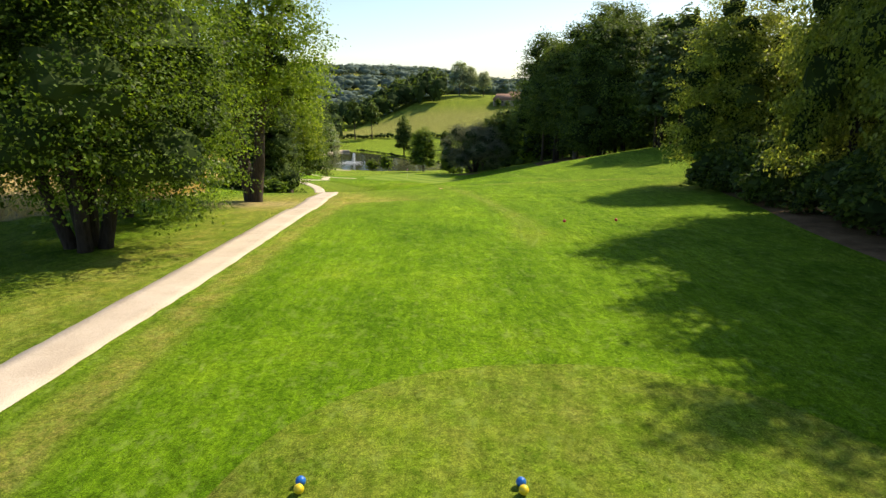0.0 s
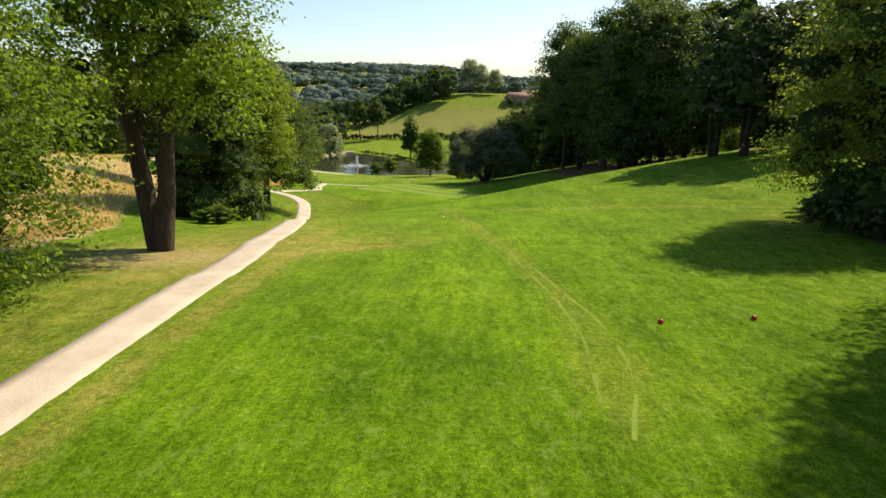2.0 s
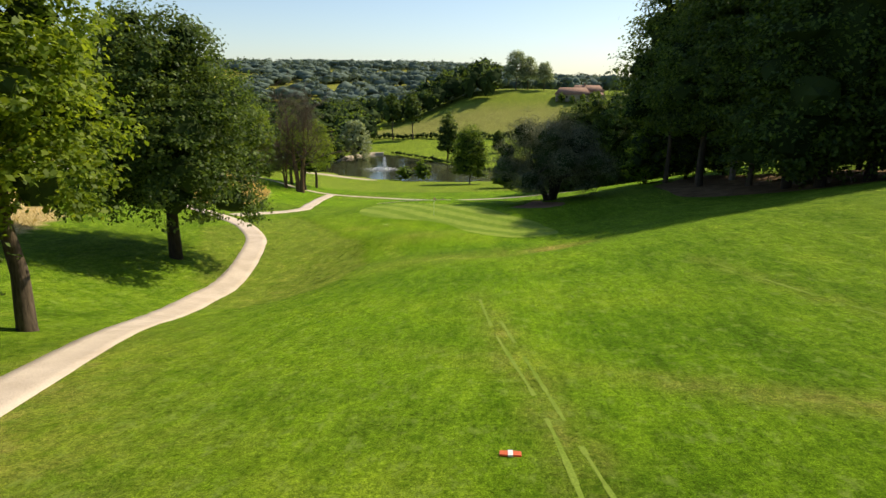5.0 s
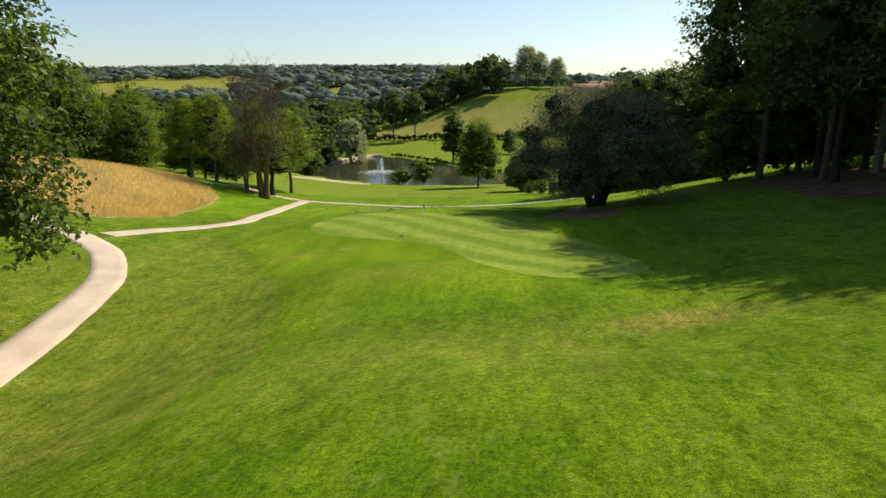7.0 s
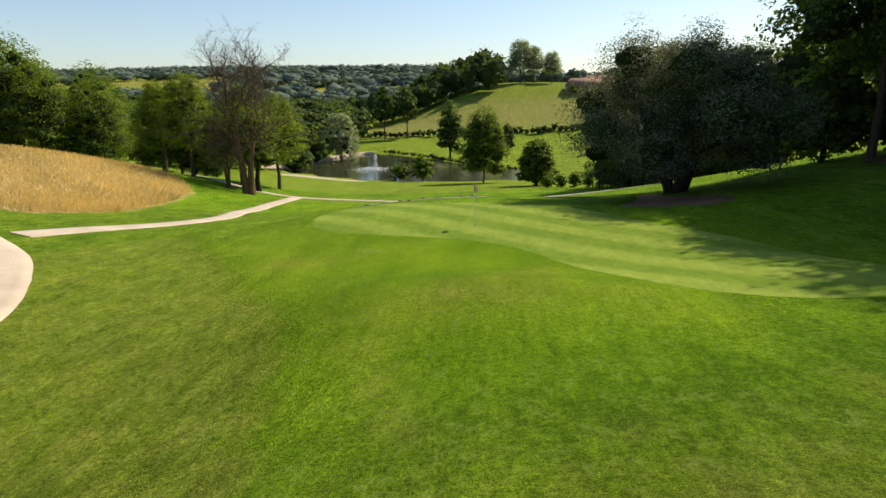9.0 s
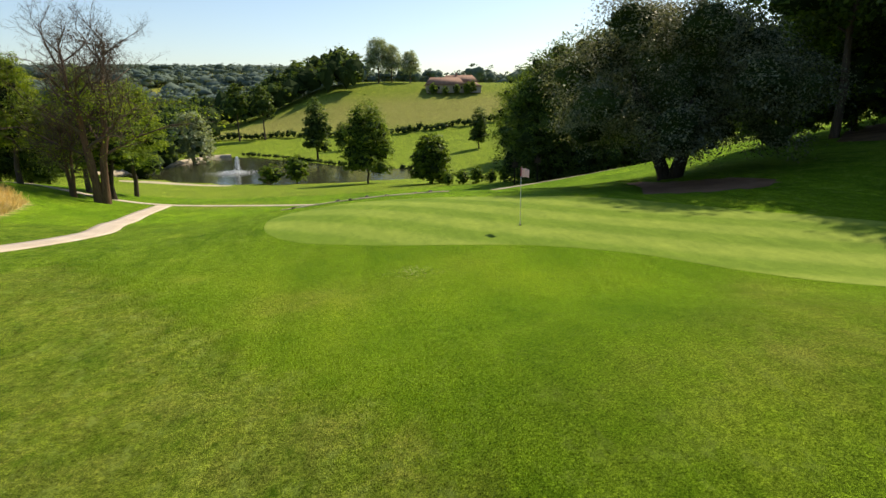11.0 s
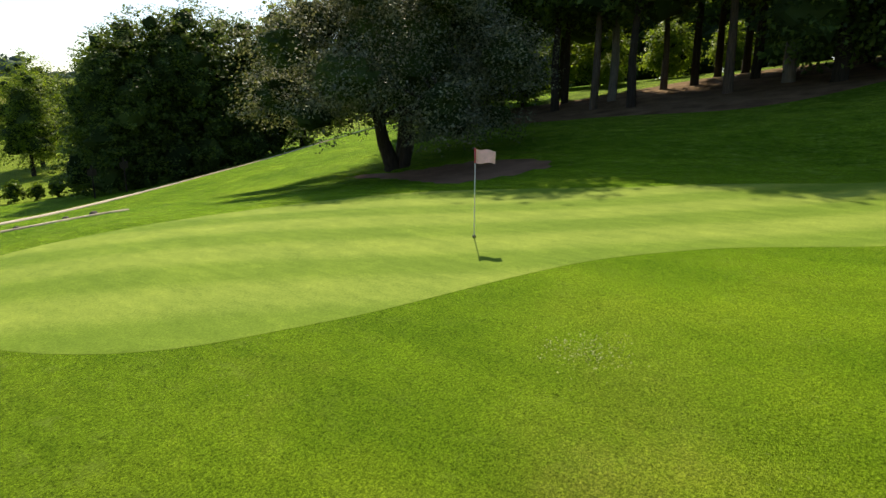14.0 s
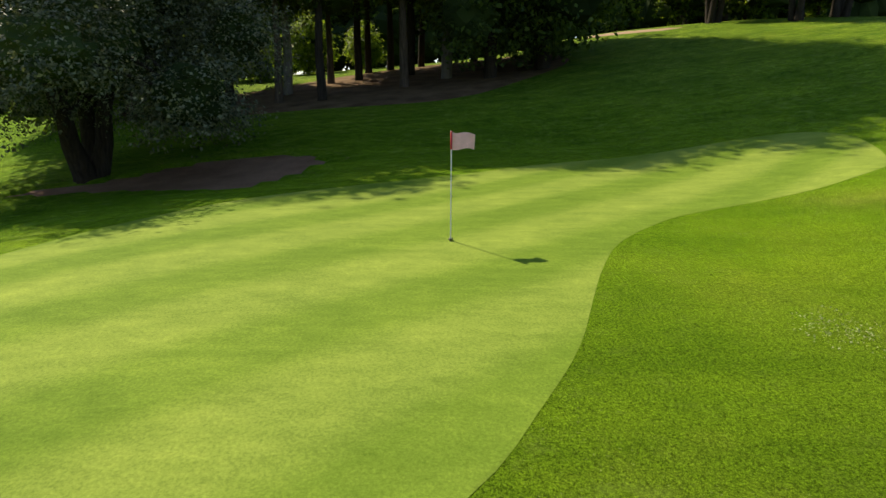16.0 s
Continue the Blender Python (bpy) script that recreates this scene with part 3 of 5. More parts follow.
def build_ground():
    xs, ys = GRID_X, GRID_Y
    gx, gy = np.meshgrid(xs, ys)
    x, y = gx.ravel(), gy.ravel()
    z = terrain(x, y)
    sand = np.clip(within_poly(x, y, outward(BUNKER, -1.0)) * 1.0, 0, 1)
    z = z - sand * 0.35
    w, h = len(xs), len(ys)
    i = (np.arange(h - 1)[:, None] * w + np.arange(w - 1)[None, :]).ravel()
    faces = np.stack([i, i + 1, i + w + 1, i + w], 1)
    me = bpy.data.meshes.new("ground")
    me.vertices.add(len(x))
    me.vertices.foreach_set("co", np.stack([x, y, z], 1).astype(np.float32).ravel())
    me.loops.add(4 * len(faces))
    me.loops.foreach_set("vertex_index", faces.astype(np.int32).ravel())
    me.polygons.add(len(faces))
    me.polygons.foreach_set("loop_start", np.arange(0, 4 * len(faces), 4, dtype=np.int32))
    me.update(calc_edges=True)
    # dry grass, closely mown fairway, hay meadow
    dry = 0.9 * spot(x, y, -14.5, 50, 4.0, 9, 8) + 0.6 * spot(x, y, -13.5, 26, 2.5, 14) + 1.5 * spot(x, y, -6.0, 52.9, 3.2, 0.5, 23) + 0.5 * spot(x, y, -7, 55, 5, 3, 12)
    dry += 1.3 * spot(x, y, 3.6, 105.4, 1.7, 0.7, -10) + 0.4 * spot(x, y, 5.5, 104.6, 2.2, 0.8, -10) + 0.35 * spot(x, y, -4, 103, 7, 4) + 0.45 * spot(x, y, -12, 68, 3, 16, 12) + 0.5 * spot(x, y, -28, 187, 6, 6)
    dry += 0.55 * spot(x, y, 12, 71, 14, 0.7, -24) + 0.7 * spot(x, y, 27, 57, 6, 4) + 0.25 * spot(x, y, -8, 62, 8, 12)
    dry += 0.8 * np.exp(-((x + 8.5) / 0.6) ** 2) * (y > 5) * (y < 62)
    dry += 0.3 * spot(x, y, -7, 115.5, 4, 1.6, 10)
    dry += 0.12 * spot(x, y, -12.2, 124.6, 3.4, 1.1, 38) + 0.35 * spot(x, y, -15.5, 123.5, 1.6, 0.8, 20) + 0.3 * spot(x, y, -5.5, 119, 2.4, 1.0, 60)
    for line in TRACKS:
        for (ax, ay), (bx, by) in zip(line, line[1:]):
            u = np.clip(((x - ax) * (bx - ax) + (y - ay) * (by - ay)) / ((bx - ax) ** 2 + (by - ay) ** 2), 0, 1)
            dry += 0.22 * np.exp(-(np.hypot(x - ax - u * (bx - ax), y - ay - u * (by - ay)) / 0.45) ** 2)
    field = ((y > 402) & (y < 640) & (x > -90 - (y - 402) * 0.1) & (x < 160)) * 1.0
    dry += 0.3 * field + 0.3 * ((y > 205) & (y <= 402)) + 0.75 * (y >= 640)
    lush = np.clip(1.2 - np.abs(x + 1 + (y > 100) * 2) / 22.0, 0, 1) * (y < 150) + (y >= 150) * 0.85 * (y < 402)
    lush = np.where((x < -9.5 - np.clip(y - 60, 0, 60) * 0.24) & (y < 125), 0.25, lush)
    side = within_poly(x, y, ROUGH_SIDE)
    lush = np.where(side, 0.2, lush)
    dry += 0.22 * side
    hay = (within_poly(x, y, HAY_NEAR) | within_poly(x, y, HAY_FAR)) * 1.0
    hay = np.maximum(hay, 0.85 * spot(x, y, -15.6, 50.2, 4.0, 2.8, 15))
    hay = np.maximum(hay, 0.3 * ((y > 402) & (y < 440) & (x > -95) & (x < 120)))
    col = np.stack([np.clip(dry, 0, 1), np.clip(lush, 0, 1), hay, np.where(side, 1.0, 1 - 0.8 * np.clip(1.5 * spot(x, y, -9, 124, 12, 10, 10), 0, 1))], 1).astype(np.float32)
    at = me.color_attributes.new("turf", "FLOAT_COLOR", "POINT")
    at.data.foreach_set("color", col.ravel())
    ob = part_of("ground", me, TURF)
    return tagged(ob, "mown green golf fairway sloping downhill with dry patches", "grass", kind="structure")


def smooth_line(pts, step):
    """Even points along a smooth curve through pts."""
    p = [Vector((*q, 0)) for q in pts]
    p = [p[0] * 2 - p[1]] + p + [p[-1] * 2 - p[-2]]
    out = []
    for k in range(1, len(p) - 2):
        n = max(2, int((p[k + 1] - p[k]).length / step))
        for s in range(n):
            u = s / n
            out.append(0.5 * ((2 * p[k]) + (p[k + 1] - p[k - 1]) * u + (2 * p[k - 1] - 5 * p[k] + 4 * p[k + 1] - p[k + 2]) * u * u + (3 * p[k] - p[k - 1] - 3 * p[k + 1] + p[k + 2]) * u ** 3))
    out.append(p[-2])
    return out


def ribbon(name, pts, width, label, seed=1, lift=0.035, mat=None):
    """A gravel path laid on the ground, with crumbling edges that go down into the turf."""
    line = smooth_line(pts, 0.7)
    r = random.Random(seed)
    cols = [-0.5, -0.47, -0.25, 0, 0.25, 0.47, 0.5]
    px, py, drop = [], [], []
    for k, p in enumerate(line):
        d = (line[min(k + 1, len(line) - 1)] - line[max(k - 1, 0)]).normalized()
        side = Vector((d.y, -d.x, 0))
        for c in cols:
            q = p + side * (c * width + (r.uniform(-0.035, 0.035) if abs(c) > 0.4 else 0))
            px.append(q.x), py.append(q.y), drop.append(-0.15 if abs(c) == 0.5 else lift)
    z = terrain(px, py) + np.array(drop)
    n = len(cols)
    faces = [(k * n + c, k * n + c + 1, (k + 1) * n + c + 1, (k + 1) * n + c) for k in range(len(line) - 1) for c in range(n - 1)]
    me = mesh_from(name, list(zip(px, py, z)), faces)
    return tagged(part_of(name, me, mat or GRAVEL), label, "path", kind="structure")


def patch(name, outline, mat, lift, label, category, kind="structure", step=0.45, dip=0.0, closed_curve=True, edge=0.004):
    """A piece of turf or sand with a smooth outline, laid over the ground."""
    line = smooth_line(outline + outline[:1], step) if closed_curve else [Vector((*q, 0)) for q in outline]
    if closed_curve:
        line = line[:-1]
    cx, cy = sum(p.x for p in line) / len(line), sum(p.y for p in line) / len(line)
    poly = [(p.x, p.y) for p in line]
    bm = bmesh.new()
    ring = [bm.verts.new((p.x, p.y, 0)) for p in line]
    f = bm.faces.new(ring)
    bmesh.ops.triangulate(bm, faces=bm.faces[:])
    for axis in (0, 1):
        lo, hi = min(q[axis] for q in poly), max(q[axis] for q in poly)
        lines = (GRID_X, GRID_Y)[axis]
        for v in lines[(lines > lo) & (lines < hi)][:: 1 if hi - lo < 40 else 3]:
            co, no = [0, 0, 0], [0, 0, 0]
            co[axis], no[axis] = float(v), 1
            bmesh.ops.bisect_plane(bm, geom=bm.verts[:] + bm.edges[:] + bm.faces[:], plane_co=co, plane_no=no)
    bm.normal_update()
    rim = {v for e in bm.edges if e.is_boundary for v in e.verts}
    vs = list(bm.verts)
    z = sheet_z([v.co.x for v in vs], [v.co.y for v in vs])
    for v, h in zip(vs, z):
        d = 0 if v in rim else 1
        v.co.z = float(h) + (lift - dip if d else edge)
    bmesh.ops.recalc_face_normals(bm, faces=bm.faces)
    if sum(f.normal.z for f in bm.faces) < 0:
        bmesh.ops.reverse_faces(bm, faces=bm.faces)
    ob = part(name, bm, mat)
    if mat is TURF:
        at = ob.data.color_attributes.new("turf", "FLOAT_COLOR", "POINT")
        at.data.foreach_set("color", np.tile(np.array([0.3, 0.7, 0, 1], np.float32), len(ob.data.vertices)))
    return tagged(ob, label, category, kind=kind)


build_ground()
patch("putting_green", GREEN_EDGE, GREEN, 0.008, "pale close-mown putting green with mowing bands", "green", step=0.4)
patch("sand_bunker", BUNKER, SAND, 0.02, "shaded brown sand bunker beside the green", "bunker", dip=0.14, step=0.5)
patch("tee_ground", [(-4.6, 8), (-3.4, 12), (-1.0, 14.4), (2, 15.3), (5.5, 14.9), (8.5, 12.5), (9.6, 8), (9.6, 0), (8, -6), (2, -8), (-4, -6), (-5, 0)], TURF, 0.016,
      "raised teeing ground of worn mown grass", "tee", step=0.6)
patch("woodland_floor", WOOD_RIGHT, EARTH, 0.03, "bare shaded earth under the trees", "ground", step=2.0)
patch("woodland_floor_2", WOOD_BANK, EARTH, 0.03, "leaf-littered earth under tall trees", "ground", step=2.0)
ribbon("cart_path", [(-13.5, -30), (-12.2, -5), (-11.3, 8), (-10.8, 16), (-10.35, 25), (-10.35, 33), (-10.5, 40), (-10.8, 48), (-11.3, 54), (-11.6, 60), (-12.4, 66), (-13.1, 70), (-14.6, 76), (-15.8, 80), (-17.2, 84), (-18.6, 88), (-19.7, 92), (-20.5, 96),
                     (-20.9, 99), (-20.95, 102), (-21.25, 105), (-21.75, 108), (-22.35, 111), (-23.05, 114), (-24.0, 117), (-25.4, 119.5), (-27.2, 122.0), (-29.6, 124.1), (-32.3, 126.0), (-36, 128.0), (-41, 129.6), (-60, 131), (-80, 134)], 2.05, "pale beige gravel cart path winding beside the fairway")
ribbon("cart_path_2", [(-30.6, 127.2), (-29.6, 130.5), (-27.8, 136), (-27.4, 143), (-29.0, 151), (-31, 160), (-33.2, 172), (-35.2, 187.4)], 1.8, "pale beige gravel path leading down to the pond", 2, 0.045)
ribbon("cart_path_3", [(-70, 205), (-52, 194), (-43, 188.4), (-35, 187.6), (-26, 186.8), (-13, 181.5), (0, 178.6), (9, 178.5), (17, 179), (26, 178), (34, 174.5), (39, 171)], 2.0,
       "narrow pale gravel path crossing behind the green", 3, 0.06)


def build_pond():
    line = smooth_line(SHORE + SHORE[:1], 3)[:-1]
    me = mesh_from("water", [(p.x, p.y, WATER) for p in line], [tuple(range(len(line)))])
    m, n, l, b = material("pond_water", 0.06, 0.5)
    b.inputs["Base Color"].default_value = (0.045, 0.05, 0.028, 1)
    bump(n, l, b, noise_of(n, l, 1.6, 3, 0.6, (1, 0.5, 1)), 0.5, 0.08)
    tagged(part_of("water", me, m, smooth=False), "murky green-brown pond water reflecting the sky", "pond", kind="structure")


build_pond()

# ---- trees beside the path ----
near_lime = tree("lime_tree", "many-stemmed leafy tree with low hanging boughs in dry grass", 11, 20.5, 2.3, 9.4, LEAF_LIME, BARK_DARK, 110000, 0.16, nlobes=24, level=3, core=0.5, per=48, spray=0.75, depth=0.6,
                 trunks=((0, 0, -2.2, 0.6), (0.8, 0.4, 2.6, 1.2), (-0.9, 0.3, -4.0, -0.5), (0.3, -0.6, 1.2, -2.6), (-0.2, 0.9, -1.0, 3.0)), girth=0.3, limbs=3, group="trees beside the path", droop=0.7, under=-0.95)
place(near_lime, -17.6, 29.4)
linden = tree("linden_tree", "dense leafy tree with layered boughs hanging to the dry grass", 16, 18.5, 0.7, 8.6, LEAF_LIGHT, BARK_DARK, 84000, 0.18, nlobes=26, level=3, core=0.36, per=56, spray=0.85, depth=0.5,
              girth=0.3, limbs=3, group="trees beside the path", droop=0.8, under=-1.0)
place(linden, -21.0, 40.2)
twin = tree("plane_tree", "tall forked tree with a light green crown on bare dry ground", 12, 23, 7.0, 7.6, LEAF_LIGHT, BARK_BROWN, 40000, 0.22, per=36, spray=0.7, depth=0.6, lobes=[q for q in lobes_for(12, 23, 7.0, 7.6, 26) if q[0] > -2.5 or q[2] > 16.5], trunks=((0, 0, 2.2, 0.3), (-0.45, 0.2, -2.8, 0.6)), girth=0.5,
            limbs=8, group="trees beside the path", level=3, core=0.16, under=-0.9, droop=0.4)
place(twin, -16.2, 52.6)
hornbeam = tree("hornbeam_tree", "broad dense tree with dark leaves down to the ground", 13, 18.0, 0.2, 5.4, LEAF_DARK, BARK_DARK, 40000, 0.25, nlobes=17, per=30, spray=0.5, core=0.72, depth=0.3, limbs=1, group="trees beside the path", under=-1.1,
                lobes=lobes_for(13, 18.0, 0.2, 5.4, 21) + [(3.3 * math.cos(k), 3.3 * math.sin(k), 1.5 + 0.5 * (k % 2), 1.9, 1.9, 2.1) for k in range(6)])
place(hornbeam, -22.4, 76.0)
light_tree = tree("maple_tree", "rounded tree with fresh yellow-green leaves", 14, 18.5, 4.4, 5.6, LEAF_FRESH, BARK, 26000, 0.26, per=30, spray=0.55, core=0.35, depth=0.5, nlobes=14, limbs=3, group="trees beside the path")
place(light_tree, -20.9, 83.2, 0, 1.0)
oak = tree("oak_tree", "spreading oak with dark glossy leaves beside the gravel path", 15, 20, 2.0, 8.8, LEAF_DARK, BARK_DARK, 60000, 0.27, nlobes=24, per=32, spray=0.65, core=0.45, depth=0.45, limbs=5, girth=0.45, group="trees beside the path", droop=0.4)
place(oak, -26.6, 106.4, 0, 1.0)


def bare_tree(name, label, seed, high, count):
    """A dying tree: two stems from one foot, branching boughs, bare twigs, few leaves."""
    r = random.Random(seed)
    t = thing(name, label, "tree", group="dying trees by the pond path")
    tips, pieces = [], []

    def bough(a, d, length, rad, depth):
        pts, q = [a], a
        for k in range(4 if depth < 3 else 2):
            d = (d + Vector((r.uniform(-0.3, 0.3), r.uniform(-0.3, 0.3), r.uniform(-0.12, 0.26)))).normalized()
            q = q + d * (length / (4 if depth < 3 else 2))
            pts.append(q)
        pieces.append(tube(pts, [rad * (1 - 0.75 * k / (len(pts) - 1)) for k in range(len(pts))], 6 if depth < 2 else 3))
        if depth > 1:
            tips.append(pts[-1])
        if depth < 4:
            for k in range((6, 5, 4)[depth - 1]):
                p = pts[1 + k % (len(pts) - 1)]
                turn = Vector((r.uniform(-1, 1), r.uniform(-1, 1), r.uniform(-0.5, 0.6))).normalized()
                bough(p, (d + turn * 1.1).normalized(), length * r.uniform(0.4, 0.62), max(0.018, rad * 0.42), depth + 1)

    for k in range(2):
        a = k * math.pi + 0.3
        out = Vector((math.cos(a), math.sin(a), 0))
        pts = [out * (0.28 + 1.9 * (u / 7) ** 1.3) + Vector((r.uniform(-0.25, 0.25) * (u > 1), r.uniform(-0.25, 0.25) * (u > 1), -0.4 + high * 0.9 * u / 7)) for u in range(8)]
        stem = part_of("trunk", mesh_from("trunk", *tube(pts, [0.62, 0.44, 0.4, 0.34, 0.28, 0.2, 0.12, 0.04], 9, 0.08, r)), BARK_RED, t)
        for b in range(15):
            u = 2.2 + 4.7 * b / 14.5
            p = pts[int(u)].lerp(pts[min(7, int(u) + 1)], u - int(u))
            w = a + 2.4 * b + r.uniform(-0.4, 0.4)
            pieces.clear()
            bough(p, Vector((math.cos(w), math.sin(w), 0.25 + 0.11 * u)).normalized(), 8.4 - 0.72 * u + r.uniform(-0.4, 1.0), 0.22 - 0.018 * u, 1)
            part_of("bough", mesh_from("bough", *joined(pieces)), BARK, stem, "bare grey branching bough")
    rr = np.random.RandomState(seed)
    tp = np.array([tuple(p) for p in tips])
    cen = tp[rr.choice(len(tp), count)] + rr.normal(0, 0.3, (count, 3))
    part_of("brushwood", leafy("brushwood", leaf_quads(rr, cen, rr.normal(0, 1, (count, 3)), 0.7, 0.6, 0.03)), TWIG, t, "bare grey-brown twigs")
    low = tp[tp[:, 2] < high * 0.62]
    few = low[rr.choice(len(low), count // 3)] + rr.normal(0, 0.5, (count // 3, 3))
    part_of("crown", leafy("crown", leaf_quads(rr, few, rr.normal(0, 1, (count // 3, 3)), 0.22)), LEAF_FRESH, t, "sparse yellow-green leaves")
    return t


dying = bare_tree("dying_tree", "half-dead tree with bare grey branches beside the gravel path", 21, 19.4, 8000)
place(dying, -39.8, 180.6)
again(dying, -43.3, 182.2, 130, 0.5)
ivy_tree = tree("ivy_tree", "leaning tree with an ivy-clad trunk", 22, 12, 3.0, 4.6, LEAF_MID, BARK_DARK, 9000, 0.3, nlobes=9, limbs=3, group="dying trees by the pond path")
place(ivy_tree, -41.1, 187.8, 40)
again(light_tree, -46.0, 194.0, 60, 0.85)
again(light_tree, -52.5, 191.0, 150, 0.84)
again(light_tree, -58.5, 194.0, 250, 0.78)
again(light_tree, -42.0, 199.5, 310, 0.85)

# ---- the grey-leaved tree over the bunker ----
haw = tree("hawthorn_tree", "wide dark tree beside the bunker, grey leaves with glints painted into their colour", 31, 10.2, 1.4, 7.2, LEAF_GREY, BARK_DARK, 90000, 0.125, nlobes=20, per=36, spray=0.62, core=0.6, level=3, depth=0.5,
           trunks=((-0.45, 0, -2.6, 0.4), (0.5, 0.2, 2.4, 0.8), (0, -0.3, 0.4, -1.8)), girth=0.34, limbs=4, group="", droop=0.8, under=-0.9,
           lobes=[(0, 0, 6.0, 4.6, 4.6, 3.9)] + [(6.1 * math.cos(k * 0.7), 6.1 * math.sin(k * 0.7), 4.6 + 1.5 * math.sin(k * 1.9), 1.9 + 0.35 * math.sin(k * 2.7), 1.9, 1.5) for k in range(9)]
           + [(3.9 * math.cos(k * 1.05 + 0.3), 3.9 * math.sin(k * 1.05 + 0.3), 8.3 + 0.9 * math.sin(k * 2.3), 1.9, 1.9, 1.5) for k in range(6)]
           + [(5.4 * math.cos(k * 1.26 + 0.5), 5.4 * math.sin(k * 1.26 + 0.5), 2.7, 1.3, 1.3, 0.9) for k in range(5)]
           + [(-3.2, 0, 10.2, 0.5, 0.5, 1.4), (-2.4, 0.3, 9.6, 0.7, 0.6, 1.1), (1.4, 0.6, 10.5, 0.6, 0.5, 1.4), (2.1, 0.2, 9.9, 0.7, 0.5, 0.8), (0.4, 1.5, 9.6, 0.7, 0.7, 1.0)])
place(haw, 7.0, 145.0, 0, 1.06)

# ---- the wood on the right ----
wood_a = tree("woodland_tree", "tall broadleaf tree with a heavy dark crown", 41, 27, 4.6, 8.0, LEAF_DARK, BARK_DARK, 24000, 0.34, nlobes=18, limbs=4, girth=0.29, core=0.56, per=24, spray=0.9, depth=0.4, group="wood on the right")
wood_b = tree("woodland_tree", "tall broadleaf tree with a rounded mid-green crown", 42, 25, 4.8, 7.6, LEAF_DARK, BARK, 24000, 0.34, nlobes=17, limbs=4, girth=0.26, core=0.56, per=24, spray=0.9, depth=0.4, group="wood on the right")
wood_p = tree("woodland_tree", "tall tree with a pale straight trunk", 43, 27, 5.5, 6.8, LEAF_DARK, BARK_PALE, 20000, 0.34, nlobes=15, limbs=3, girth=0.33, core=0.42, per=24, spray=0.8, depth=0.4, group="wood on the right")
wood_low = tree("woodland_tree", "broad dark tree with boughs hanging down to the grass", 46, 24, 0.5, 7.4, LEAF_DARK, BARK_DARK, 24000, 0.34, nlobes=20, limbs=2, girth=0.4, core=0.68, per=24, spray=0.9, depth=0.35, under=-1.1, group="wood on the right")
deep = tree("woodland_tree", "dark crowded tree deep in the wood", 47, 25, 4.0, 7.6, LEAF_DARK, BARK_DARK, 6500, 0.6, nlobes=14, limbs=2, girth=0.27, core=0.75, group="wood on the right")
edge_t = tree("edge_tree", "leafy tree at the wood's edge with boughs down to the grass", 44, 20, 0.6, 7.2, LEAF_OLIVE, BARK_DARK, 44000, 0.23, nlobes=20, limbs=3, core=0.5, per=40, spray=0.75, depth=0.5, group="trees along the tee", under=-1.1, droop=0.6)
con = tree("cypress_tree", "dense dark conifer with several short trunks", 45, 17.5, 2.4, 4.6, LEAF_CONIFER, BARK_DARK, 6000, 0.55, nlobes=16, trunks=((-0.4, 0, -0.8, 0), (0.4, 0.1, 0.9, 0.2), (0, -0.4, 0.1, -0.7)), limbs=1,
           girth=0.24, core=0.66, group="dark conifers on the bank")
place(con, 34.4, 99.8)
again(con, 36.0, 95.0, 70, 1.0)
again(con, 41.0, 92.0, 150, 1.05)
again(con, 43.0, 103.0, 220, 1.1)
place(edge_t, 27.0, 57.5, 0, 0.94)
for k, (x, y, s, tall) in enumerate([(27.2, 41.5, 0.8, 1.68), (27, 34.0, 0.85, 1.55), (26.5, 27.5, 0.95, 1.45), (26.5, 18.5, 0.9, 1.5), (25.5, 9, 0.95, 1.3), (36, 58, 0.85, 1.0)]):
    again(edge_t, x, y, 47 * k + 20, s, tall)
# those at y 20 to 40 are added behind to thicken the tee's shadow
for k, (x, y, s) in enumerate([(38, 55, 0.8), (34, 40, 1.08), (33, 30, 1.14), (33, 20, 1.12), (36, 66, 0.62), (27, -3, 0.95)]):
    place(deep, x, y, 10, s) if k == 0 else again(deep, x, y, 47 * k, s)
hedge = tree("hedge_bush", "dark dense hedge bush under the edge trees", 48, 4.6, 0.0, 2.6, LEAF_DARK, BARK_DARK, 3200, 0.3, nlobes=10, limbs=1, girth=0.08, core=0.74, per=20, spray=0.35, depth=0.3, category="bush", under=-1.1,
             group="hedge under the edge trees")
place(hedge, 24.4, 55.5)
for k in range(12):
    y = 52.5 - 3.9 * k
    again(hedge, 24.9 - 0.05 * k + 0.7 * math.sin(k * 2.2), y, 57 * k, 0.95 + 0.2 * math.sin(k * 1.7))
again(deep, -41, 104, 80, 0.6)
place(wood_a, 24.7, 138.0, 0, 0.96)
place(wood_b, 25.4, 141.2)
place(wood_p, 31.8, 129.1, 0, 1.14)
place(wood_low, 35.0, 121.5, 0, 1.1)
again(wood_low, 29.4, 125.8, 130, 1.06)
again(wood_low, 30.6, 121.6, 60, 1.15)
again(wood_low, 40.0, 125.0, 220, 1.05)
